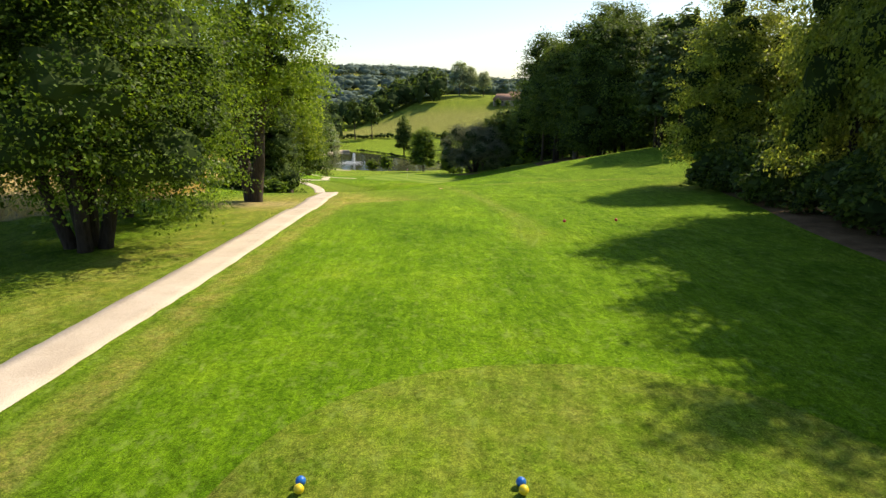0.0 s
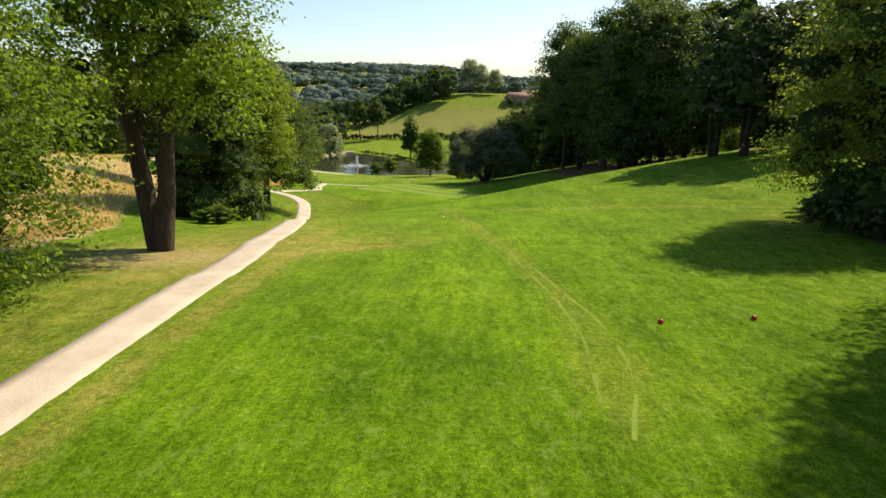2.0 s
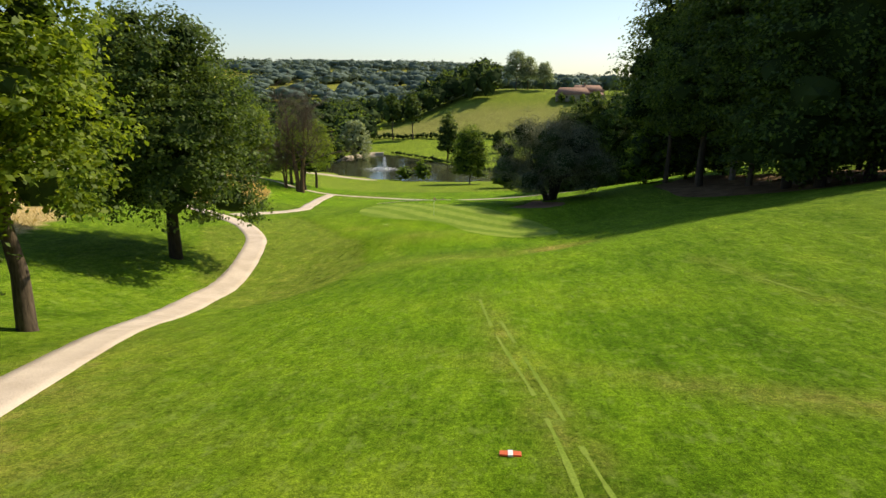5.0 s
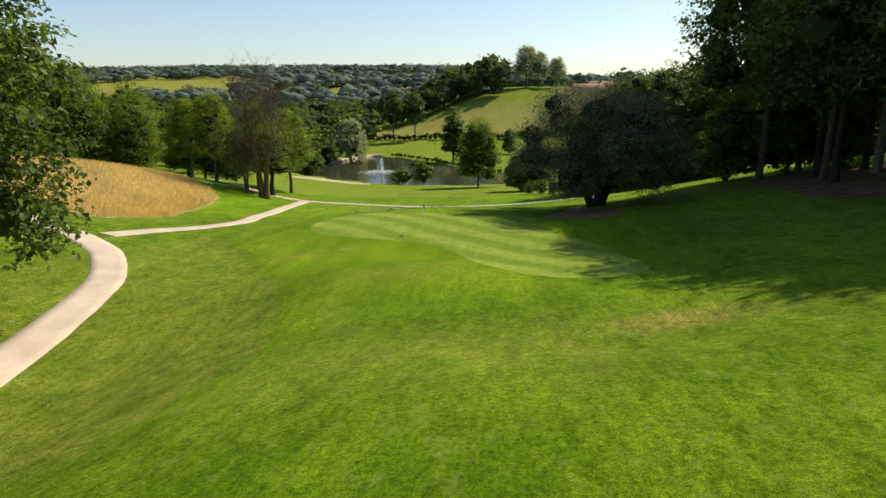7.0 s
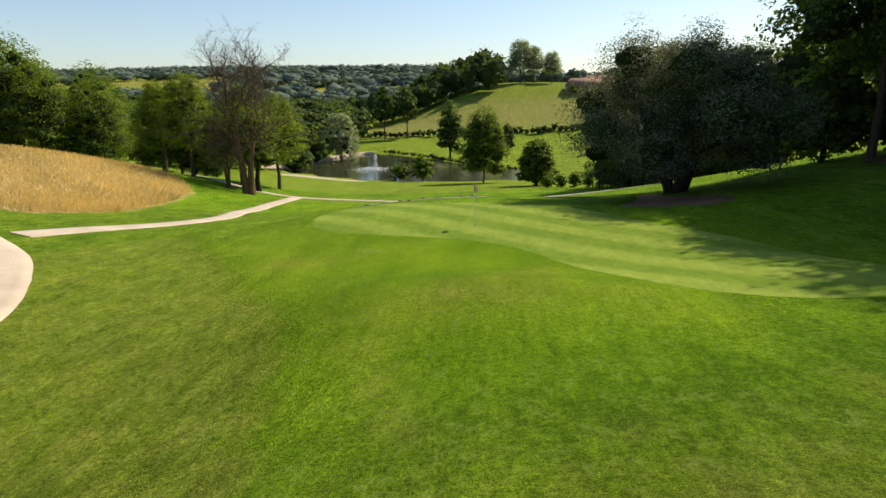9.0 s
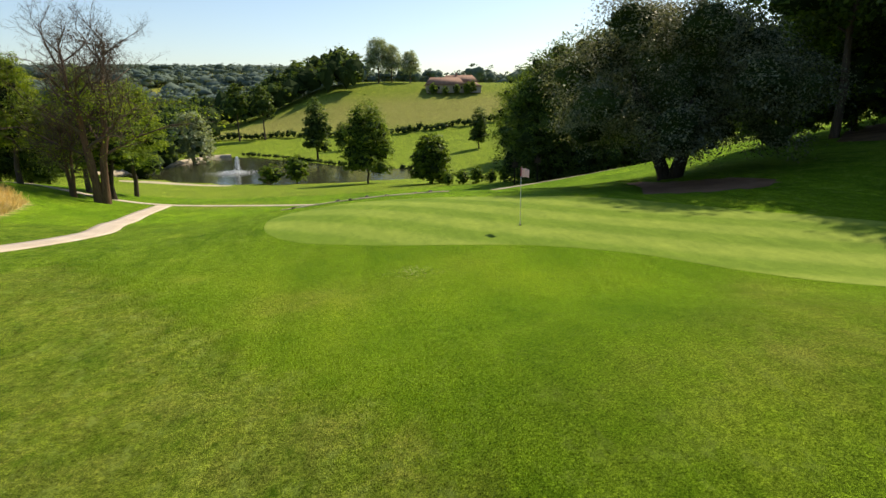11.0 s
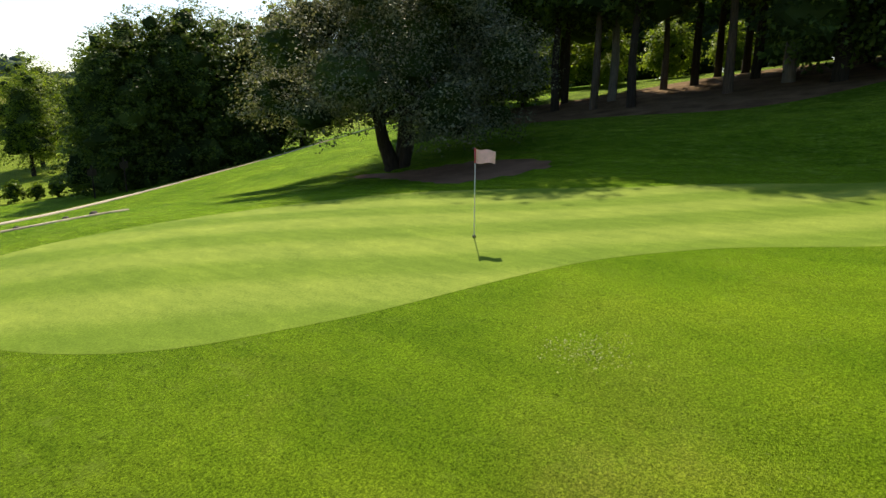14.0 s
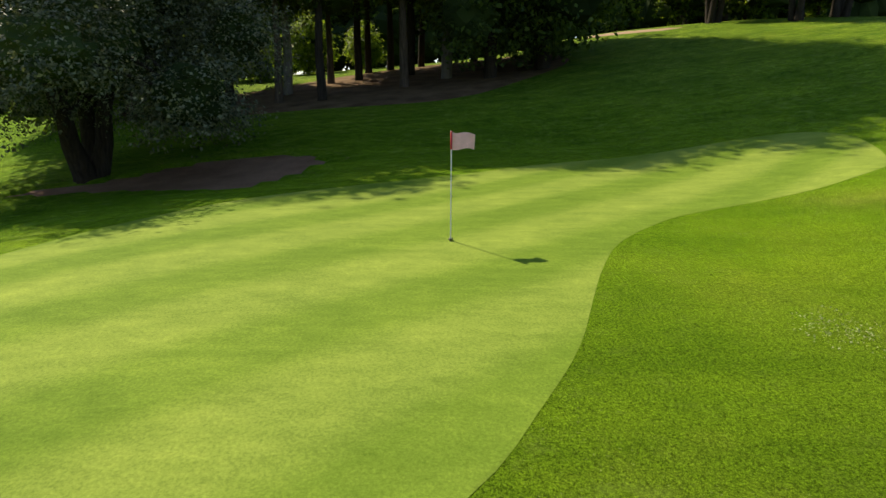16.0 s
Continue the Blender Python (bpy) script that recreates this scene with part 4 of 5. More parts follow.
# the tree at (28.3, 132.4) is added only to shade the lawn
for k, (kind, x, y, s) in enumerate([(wood_a, 26.7, 145.0, 1.0), (wood_b, 24.0, 151.0, 1.2), (wood_b, 34.6, 138.9, 0.95), (deep, 35.4, 136.6, 1.1), (deep, 42.2, 136.4, 1.1), (deep, 43.7, 134.4, 1.1), (deep, 45.9, 131.4, 1.1),
                                     (wood_p, 29.8, 141.5, 0.95), (wood_b, 30, 156, 1.0), (deep, 36, 149, 1.0), (deep, 40, 161, 1.0), (deep, 46, 126, 1.1), (deep, 31.5, 146.5, 1.0), (wood_a, 36.5, 132.2, 1.15), (wood_b, 28.3, 132.4, 1.12)]):
    again(kind, x, y, 61 * k, s)

# dense trees beyond the crossing path
thick = tree("thicket_tree", "dense broad tree with leaves down to the path", 51, 17, 0.2, 6.4, LEAF_DARK, BARK_DARK, 34000, 0.27, nlobes=18, limbs=1, core=0.55, per=24, spray=0.55, depth=0.4, group="dense trees beyond the path", under=-1.1,
             lobes=lobes_for(51, 17, 0.2, 6.4, 18) + [(4.0 * math.cos(k), 4.0 * math.sin(k), 1.9 + 0.6 * (k % 2), 2.3, 2.3, 2.4) for k in range(6)])
brush = tree("thicket_tree", "low dense tree closing the back of the wood", 52, 17, 0.2, 6.8, LEAF_MID, BARK_DARK, 6000, 0.6, nlobes=14, limbs=1, core=0.72, group="low trees behind the wood", under=-1.1)
place(thick, 14.5, 193.0, 0, 1.05)
again(thick, 19, 194, 100, 1.2)
again(thick, 24.5, 193.5, 200, 1.25)
again(thick, 31, 193.5, 260, 1.15)
place(brush, 39, 190, 40, 1.2)
again(brush, 22, 154.5, 0, 0.55)
again(brush, 27.5, 153, 33, 0.5)
again(brush, 30, 204, 20, 1.2)
again(brush, 22, 206, 80, 1.15)
again(brush, 49, 97, 10, 0.5)
again(brush, 52, 103, 70, 0.5)
again(brush, 55, 109, 140, 0.5)
again(brush, 46, 91, 200, 0.45)
again(brush, 48, 183, 140, 1.2)
again(brush, 32, 151, 66, 0.4)
for k, (x, y) in enumerate([(66, 168), (69, 160), (71, 152), (70, 144), (72, 136), (70, 128), (71, 120), (72, 112), (70, 104), (69, 96), (66, 88), (66, 80), (62, 172), (54, 176), (78, 132), (78, 148), (79, 116), (78, 164), (77, 140)]):
    again(brush, x, y, 77 * k, 1.0 if y > 116 else 0.7)
for k, (x, y) in enumerate([(58, 100), (61, 94), (64, 86), (66, 76)]):
    again(con, x, y, 50 * k, 0.75)

hazel = tree("hazel_bush", "sunlit light green hazel bush among the trunks", 53, 7.5, 0.2, 3.4, LEAF_LIGHT, BARK, 7000, 0.3, nlobes=10, limbs=2, girth=0.08, core=0.3, per=20, spray=0.6, depth=0.6, category="bush", under=-1.1,
             group="bushes in the wood")
place(hazel, 47.5, 150.0)
for k, (x, y, z) in enumerate([(52, 144, 0.9), (50, 156, 1.1), (44, 158, 0.8), (54, 138, 0.7), (43, 147, 0.45)]):
    again(hazel, x, y, 65 * k, z)

# ---- trees and bushes round the pond ----
bush = tree("round_bush", "rounded dense green bush on the slope", 61, 5.6, 0.1, 2.7, LEAF_MID, BARK_DARK, 7000, 0.3, nlobes=10, limbs=1, girth=0.1, category="bush", under=-1.1, group="bushes near the pond")
place(bush, 2.6, 218.5, 0, 1.6)
shrub = tree("pond_shrub", "small bright green shrub at the pond's edge", 62, 2.8, 0.0, 1.5, LEAF_LIGHT, BARK_DARK, 1500, 0.28, nlobes=7, limbs=1, girth=0.05, category="bush", under=-1.1, group="bushes near the pond")
place(shrub, -23.6, 256.0, 0, 2.3, sink=-0.2)
again(shrub, -29.7, 256.5, 60, 2.2, 0.75)
for k in range(9):
    again(shrub, 3.5 + 2.3 * k, 207 - 0.35 * k, 43 * k, 0.8 + 0.1 * (k % 3))
poplar = tree("poplar_tree", "upright fresh green tree beside the pond", 63, 9.5, 0.4, 3.3, LEAF_MID, BARK, 22000, 0.17, nlobes=15, core=0.62, limbs=3, girth=0.1, group="trees round the pond")
place(poplar, -7.9, 241, 0, 1.85)
alder = tree("alder_tree", "slender dark green tree on the far bank", 64, 11, 0.6, 2.9, LEAF_DARK, BARK_DARK, 6500, 0.36, core=0.55, nlobes=12, limbs=3, girth=0.18, group="trees round the pond")
place(alder, -20.5, 322, 0, 1.85)
again(alder, 36, 325, 60, 1.3)
again(alder, -12, 352, 100, 1.0)
fir = tree("fir_tree", "dense cone-shaped green tree on the bank", 65, 8, 0.2, 2.6, LEAF_DARK, BARK_DARK, 3200, 0.45, nlobes=8, limbs=1, girth=0.12, group="trees round the pond", under=-1.1)
place(fir, 1.0, 352, 0, 1.35)
pine = tree("pine_tree", "thin tall pine with a sparse flat crown", 66, 18, 6, 4.2, LEAF_DARK, BARK, 3200, 0.7, nlobes=9, limbs=5, girth=0.25, core=0.45, group="pines by the hedge")
place(pine, -55.5, 392, 0, 1.35)
again(pine, -45, 394, 70, 1.3)
willow = tree("willow_tree", "pale silvery-grey willow in the valley", 67, 13, 1.2, 6.0, LEAF_PALE, BARK, 7000, 0.5, nlobes=13, limbs=3, core=0.3, group="trees round the pond", droop=1.5)
place(willow, -60, 320, 0, 1.4)

valley = tree("valley_tree", "tall mid-green broadleaf tree in the valley wood", 69, 25, 1.6, 7.8, LEAF_MID, BARK_DARK, 15000, 0.42, nlobes=18, limbs=2, girth=0.4, core=0.55, per=22, spray=1.1, depth=0.4, under=-1.0, group="trees in the valley")
place(valley, -100, 196, 15, 1.1)
for k, (x, y, z) in enumerate([(-94, 192, 1.0), (-87, 203, 0.9), (-80, 212, 0.82), (-74, 222, 0.72), (-98, 205, 1.2), (-104, 186, 1.1), (-84, 196, 0.9), (-76, 203, 0.75), (-71, 198, 0.62), (-90, 186, 0.92), (-112, 200, 1.3), (-66, 214, 0.65), (-78, 194, 0.7)]):
    again(valley, x, y, 70 * k, z)
again(wood_low, -61, 209, 30, 0.6)
again(wood_low, -56, 207, 130, 0.5)
again(wood_low, -66, 224, 230, 0.6)
again(wood_low, -70, 236, 230, 0.55)

again(valley, 33, 268, 10, 0.95)
again(valley, 41, 284, 100, 1.05)
again(valley, 46, 262, 200, 0.9)

# shrub at the foot of the dense tree
again(shrub, -18.7, 68.2, 20, 1.15, 0.5)
again(shrub, -20.3, 68.6, 110, 0.9, 0.5)


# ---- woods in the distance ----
# inner masses of the far woods, with the same haze put into the colour
INNER_HAZED = foliage("inner_hazed", (0.085, 0.118, 0.104), (0.11, 0.145, 0.12), 0.0, rough=0.9, gloss=0.05)


def wood_mass(name, label, seed, spots, leaf, high, wide, leaves=70, size=1.6, more=3, inner=0.75, sink=0.0):
    """A wood seen from afar: hundreds of uneven crowns, joined."""
    r = np.random.RandomState(seed)
    xs, ys = np.array([s[0] for s in spots]), np.array([s[1] for s in spots])
    z = terrain(xs, ys) - sink
    all_q, lobes = [], []
    for x, y, g in zip(xs, ys, z):
        h, w = high * r.uniform(0.75, 1.25), wide * r.uniform(0.75, 1.3)
        ls = [(x, y, g + h * 0.5, w * 0.8, w * 0.8, h * 0.5)]
        for k in range(more):
            a = r.uniform(0, 6.28)
            ls.append((x + w * 0.5 * math.cos(a), y + w * 0.5 * math.sin(a), g + h * r.uniform(0.45, 0.8), w * 0.55, w * 0.55, h * 0.26))
        lobes += ls
        all_q.append(crown_leaves(r.randint(1 << 30), ls, leaves, size, per=7, spread=0.2, depth=0.3))
    ob = tagged(part_of(name, leafy(name, np.concatenate(all_q)), leaf), label, "woods", kind="stuff")
    part_of("crown_filler", mesh_from("crown_filler", *lumps(seed, lobes, inner, 1, 1.0 if leaf is LEAF_HAZED else 1.5)), INNER_HAZED if leaf is LEAF_HAZED else INNER_SHADE, ob, smooth=leaf is LEAF_HAZED)
    return ob


def scatter(seed, count, box, keep=lambda x, y: True):
    r = random.Random(seed)
    out = []
    while len(out) < count:
        x, y = r.uniform(box[0], box[1]), r.uniform(box[2], box[3])
        if keep(x, y):
            out.append((x, y))
    return out


wood_mass("hilltop_wood", "dark broadleaf wood on the hill above the field", 71, scatter(1, 60, (-72, 0, 452, 500)) , LEAF_DARK, 17, 7)
tall_poplar = tree("ash_tree", "tall pale green tree with an open crown on the hill", 68, 25, 5.5, 8.5, LEAF_PALE, BARK, 9000, 0.7, nlobes=16, limbs=5, core=0.15, per=20, spray=1.3, depth=0.5, group="pale trees on the hill")
place(tall_poplar, 12, 478)
again(tall_poplar, 20, 482, 120, 0.85)
again(tall_poplar, 30, 476, 210, 0.72)
wood_mass("valley_wood", "mixed green wood in the valley beside the pond", 73, scatter(3, 190, (-230, -62, 205, 400), lambda x, y: x < -62 - max(0, (300 - y)) * 0.28 and not (x > -110 and y < 215)), LEAF_MID, 13, 6, 140, 1.1)
wood_mass("valley_wood_2", "dark green wood in the far valley", 74, scatter(4, 420, (-420, -70, 400, 560), lambda x, y: x < -75 - (y - 400) * 0.05), LEAF_DARK, 13, 9, 84, 1.7)
wood_mass("far_woods", "haze-tinted blue-green woods on the distant hills", 75, scatter(5, 3300, (-1500, 900, 600, 1650), lambda x, y: ((x + 430) / 140) ** 2 + ((y - 800) / 210) ** 2 > 1 and ((x + 190) / 50) ** 2 + ((y - 800) / 45) ** 2 > 1
                                                                         and (x < 30 or y > 800) and math.sin(x / 130.0) + math.sin(y / 90.0 + x / 200) > -1.75), LEAF_HAZED, 13.5, 16.5, 60, 2.9, 2, 0.8)
wood_mass("ridge_wood", "haze-tinted green wood along the ridge behind the field", 78, scatter(7, 110, (-150, 130, 520, 620)), LEAF_HAZED, 13, 9, 84, 1.8)
wood_mass("undergrowth", "sunlit undergrowth behind the wood", 79, scatter(8, 200, (74, 92, 58, 190)), LEAF_MID, 10, 4.5, 60, 0.9)
wood_mass("wood_backdrop", "dark thick undergrowth closing the back of the wood", 80, [(66 + 1.6 * math.sin(k * 2.1), 62 + 2.3 * k) for k in range(50)], LEAF_DARK, 8.5, 3.4, 80, 0.6, sink=2.0)
wood_mass("right_woods", "green wood on the slope beyond the field", 76, scatter(6, 120, (60, 330, 200, 420), lambda x, y: x > 62 + abs(y - 300) * 0.25), LEAF_MID, 14, 7, 90, 1.4)
BANK = smooth_line([(12, 271), (9.5, 284), (-4, 293.5), (-14, 303.5), (-23, 317), (-36, 332), (-47, 342)], 1.7)
wood_mass("shore_reeds", "dark green reeds and sedge along the far shore", 83, [(p.x + 0.4 * math.sin(k * 1.9), p.y + 0.4) for k, p in enumerate(BANK)], LEAF_DARK, 1.5, 1.1, 56, 0.35, 2)
wood_mass("field_hedge", "dark hedge along the foot of the field", 77, [(-95 + 2.6 * k, 397 + 1.5 * math.sin(k)) for k in range(74)], LEAF_DARK, 3.2, 2.0, 40, 0.9)


# ---- the farmhouse ----
def box_mesh(bm, lo, hi):
    made = bmesh.ops.create_cube(bm, size=1)["verts"]
    for v in made:
        v.co = Vector([(lo[i] + hi[i]) / 2 + v.co[i] * (hi[i] - lo[i]) for i in range(3)])
    return made


def box_part(name, lo, hi, mat, parent, label="", bevel=0.0):
    bm = bmesh.new()
    box_mesh(bm, lo, hi)
    if bevel:
        bmesh.ops.bevel(bm, geom=bm.edges[:], offset=bevel, segments=2, affect="EDGES")
    ob = part(name, bm, mat, parent, label)
    ob.data.polygons.foreach_set("use_smooth", [False] * len(ob.data.polygons))
    return ob


WALL = plain("house_plaster", (0.36, 0.31, 0.26))
ROOF = speckled("roof_tile", [(0.3, (0.23, 0.135, 0.095)), (0.7, (0.33, 0.205, 0.15))], 0.8)
GLASS = plain("dark_glass", (0.03, 0.035, 0.04), 0.1, 0.6)


def hip_roof(long, deep, wall, ridge, at):
    bm = bmesh.new()
    a, c, e = long / 2 + 0.8, deep / 2 + 1.0, 3.0
    v = [bm.verts.new((q[0] + at[0], q[1] + at[1], q[2])) for q in [(-a, -c, wall), (a, -c, wall), (a, c, wall), (-a, c, wall), (-a + e, 0, ridge), (a - e, 0, ridge)]]
    for f in ((0, 1, 5, 4), (1, 2, 5), (2, 3, 4, 5), (3, 0, 4), (3, 2, 1, 0)):
        bm.faces.new([v[i] for i in f])
    return bm


def house(x, y, turn):
    """Two long ranges under low tiled roofs, the one behind higher."""
    h = thing("farmhouse", "long low farmhouse with red-brown tiled roofs on the hill", "house", (x, y, ground_z(x, y) - 1.4))
    for long, deep, wall, ridge, at in ((20, 11, 4.0, 8.2, (-4, 0)), (19, 10, 5.8, 9.6, (5, 9)), (7, 6, 3.2, 5.4, (11.5, -3))):
        box_part("wall", (at[0] - long / 2, at[1] - deep / 2, 0), (at[0] + long / 2, at[1] + deep / 2, wall), WALL, h)
        part("roof", hip_roof(long, deep, wall, ridge, at), ROOF, h)
        for k in range(int(long / 4)):
            cx = at[0] - long / 2 + (k + 0.6) * 4
            win = box_part("window", (cx - 0.5, at[1] - deep / 2 - 0.06, wall - 2.0), (cx + 0.5, at[1] - deep / 2 + 0.1, wall - 0.7), GLASS, h)
            box_part("sill", (cx - 0.6, at[1] - deep / 2 - 0.14, wall - 2.1), (cx + 0.6, at[1] - deep / 2 + 0.05, wall - 2.0), STONE, win)
    box_part("chimney", (3, 8.2, 8.8), (3.9, 9.1, 10.8), ROOF, h)
    h.matrix_world = h.matrix_world @ pose(0, 0, 0, 0, 0, turn)
    return h


house(49, 446, -4)
garden = again(shrub, 38, 440, 0, 2.0)
again(shrub, 44, 438, 40, 1.6)
again(shrub, 56, 438, 80, 2.2)
again(poplar, 50, 437, 20, 0.6)
again(poplar, 59, 439, 90, 0.7)

# ---- golf things ----
WHITE = plain("white_paint", (0.75, 0.75, 0.73), 0.4)
PINK = plain("flag_cloth", (0.92, 0.55, 0.66), 0.8, 0.1)
RED = plain("red_plastic", (0.45, 0.03, 0.03), 0.35)
BLUE = plain("blue_plastic", (0.02, 0.14, 0.5), 0.35)
YELLOW = plain("yellow_plastic", (0.75, 0.55, 0.02), 0.35)
BLACK = plain("black_metal", (0.02, 0.02, 0.02), 0.4)


def flagstick(x, y):
    g = ground_z(x, y) + 0.045
    f = thing("flagstick", "thin white flagstick with a pale pink flag in the hole", "flag", (x, y, g))
    part_of("pole", mesh_from("pole", *tube([(0, 0, -0.1), (0, 0, 1.0), (0, 0, 2.15)], [0.014, 0.012, 0.010], 8)), WHITE, f)
    nx, nz = 14, 8
    verts = []
    for side in (0.003, -0.003):
        for i in range(nx + 1):
            for k in range(nz + 1):
                u, w = i / nx, k / nz
                verts.append((0.49 * u * 0.35 + 0.03 * math.sin(u * 6), -0.49 * u * 0.92 + side + 0.02 * math.sin(u * 5 + w), 2.13 - 0.34 * w - 0.05 * u * (1 - w) - 0.02 * math.sin(u * 7)))
    n1 = (nx + 1) * (nz + 1)
    faces = []
    for i in range(nx):
        for k in range(nz):
            a = i * (nz + 1) + k
            faces += [(a, a + 1, a + nz + 2, a + nz + 1), (n1 + a, n1 + a + nz + 1, n1 + a + nz + 2, n1 + a + 1)]
    part_of("flag", mesh_from("flag", verts, faces), PINK, f, "pale pink cloth flag with a red hoist edge")
    part_of("hoist", mesh_from("hoist", *tube([(0.0, 0, 1.79), (0, 0, 2.14)], [0.02, 0.02], 8)), RED, f, "red band along the pole")
    bm = bmesh.new()
    bmesh.ops.create_cone(bm, cap_ends=True, segments=20, radius1=0.054, radius2=0.054, depth=0.02, matrix=Matrix.Translation((0, 0, -0.002)))
    part("cup", bm, BLACK, f, "dark rim of the hole")
    return f


flagstick(-7.64, 130.0)


def ball_marker(name, label, x, y, mat, size, lift=0.0):
    bm = bmesh.new()
    bmesh.ops.create_uvsphere(bm, u_segments=16, v_segments=10, radius=size)
    for v in bm.verts:
        v.co.z = max(v.co.z, -size * 0.75)
    t = thing(name, label, "tee marker", (x, y, ground_z(x, y) + lift + size * 0.72), "tee markers")
    part("ball", bm, mat, t)
    part_of("spike", mesh_from("spike", *tube([(0, 0, -size * 1.6), (0, 0, -size * 0.7)], [0.012, 0.012], 6)), BLACK, t)
    return t


for x in (-2.57, 1.47):
    ball_marker("tee_marker", "yellow plastic ball marker on the tee", x, 9.62, YELLOW, 0.095, 0.05)
    ball_marker("tee_marker", "blue plastic ball marker on the tee", x - 0.02, 9.86, BLUE, 0.095, 0.05)
for x, y in ((7.69, 38.25), (11.08, 38.69)):
    ball_marker("tee_marker", "red ball marker on the mown forward tee", x, y, RED, 0.1)


ORANGE = plain("orange_plastic", (0.62, 0.12, 0.03), 0.45)


def distance_plate(x, y):
    t = thing("distance_plate", "flat orange and white distance plate in the fairway", "marker", (x, y, ground_z(x, y)))
    box_part("plate", (-0.22, -0.09, 0.0), (0.22, 0.09, 0.05), ORANGE, t, bevel=0.015)
    box_part("stripe", (-0.05, -0.092, 0.004), (0.05, 0.092, 0.056), WHITE, t, "white middle stripe")
    return t


distance_plate(-0.3, 70.7)
SLATE = plain("slate_paint", (0.05, 0.075, 0.11), 0.5)


def signpost(x, y):
    t = thing("direction_sign", "small dark sign board on a short post at the fork", "sign", (x, y, ground_z(x, y)))
    part_of("post", mesh_from("post", *tube([(0, 0, -0.2), (0, 0, 0.75)], [0.05, 0.05], 8)), BLACK, t)
    box_part("board", (-0.3, -0.03, 0.66), (0.3, 0.03, 0.92), SLATE, t, bevel=0.02)
    return t


signpost(-34.2, 130.2)


def fountain(x, y):
    t = thing("fountain", "white water jet spraying up from the pond", "fountain", (x, y, WATER))
    r = np.random.RandomState(5)
    k = 2600
    u = r.uniform(0, 1, k)
    h = 4.6 * (1 - (2 * u - 0.85) ** 2 * 1.1)
    out = np.where(u < 0.45, 0.15 + 0.25 * u, 0.25 + (u - 0.45) * 2.2) * r.uniform(0.2, 1, k)
    a = r.uniform(0, 6.28, k)
    c = np.stack([out * np.cos(a) + 0.25 * (1 - u), out * np.sin(a), np.clip(h, 0.05, 9)], 1)
    m, n, l, b = material("spray", 0.3, 0.5)
    b.inputs["Base Color"].default_value = (0.85, 0.88, 0.9, 1)
    part_of("jet", leafy("jet", leaf_quads(r, c, r.normal(0, 1, (k, 3)), 0.16)), m, t, "white falling spray")
    k = 1800
    d, a = np.abs(r.normal(0, 3.2, k)) + 0.5, r.uniform(0, 6.28, k)
    c = np.stack([d * np.cos(a) - 1.0, d * np.sin(a), 0.08 + 0.9 * r.uniform(0, 1, k) ** 2 * np.exp(-d / 4)], 1)
    part_of("splash", leafy("splash", leaf_quads(r, c, np.tile(np.array([0, 0, 1.0]), (k, 1)), 0.2)), m, t, "white drops falling on the water")
    box_part("nozzle", (-0.3, -0.3, -0.2), (0.3, 0.3, 0.12), BLACK, t, bevel=0.05)
    return t


fountain(-41.8, 288)


def pump_house(x, y):
    t = thing("pump_house", "small brown hut with a white base at the pond", "hut", (x, y, max(ground_z(x, y), WATER + 0.3)))
    box_part("base", (-1.1, -0.9, -0.3), (1.1, 0.9, 0.5), WHITE, t, bevel=0.03)
    box_part("wall", (-1.0, -0.8, 0.5), (1.0, 0.8, 2.2), ROOF, t)
    bm = bmesh.new()
    v = [bm.verts.new(c) for c in [(-1.3, -1.1, 2.2), (1.3, -1.1, 2.2), (1.3, 1.1, 2.2), (-1.3, 1.1, 2.2), (-1.3, 0, 2.9), (1.3, 0, 2.9)]]
    for f in ((0, 1, 5, 4), (1, 2, 5), (2, 3, 4, 5), (3, 0, 4), (3, 2, 1, 0)):
        bm.faces.new([v[i] for i in f])
    part("roof", bm, ROOF, t)
    return t


pump_house(-73, 303)


# ---- tall dry grass of the meadow ----
def tall_grass(name, poly, count, seed, near):
    r = np.random.RandomState(seed)
    xs, ys = [], []
    while len(xs) < count:
        x = near[0] + (r.uniform(0, 1, count * 2) ** 1.8) * (near[1] - near[0])
        y = r.uniform(near[2], near[3], count * 2)
        ok = within_poly(x, y, poly)
        xs += list(x[ok]); ys += list(y[ok])
    x, y = np.array(xs[:count]), np.array(ys[:count])
    z = terrain(x, y)
    h = r.uniform(0.22, 0.6, count)
    a = r.uniform(0, 6.28, count)
    w = r.uniform(0.006, 0.02, count)
    lx, ly = r.normal(0, 0.18, count), r.normal(0, 0.18, count)
    c, s = np.cos(a) * w, np.sin(a) * w
    q = np.stack([np.stack([x - c, y - s, z - 0.05], 1), np.stack([x + c, y + s, z - 0.05], 1), np.stack([x + lx + c * 0.5, y + ly + s * 0.5, z + h], 1), np.stack([x + lx - c * 0.7, y + ly - s * 0.7, z + h * 0.85], 1)], 1).reshape(-1, 3)
    return tagged(part_of(name, leafy(name, q), STRAW_BLADE), "tall golden dry meadow grass", "grass", kind="stuff")


tall_grass("meadow_grass", HAY_NEAR, 50000, 81, (-24, -85, 34, 119))
tall_grass("meadow_grass_2", HAY_FAR, 70000, 82, (-34, -110, 134, 186))


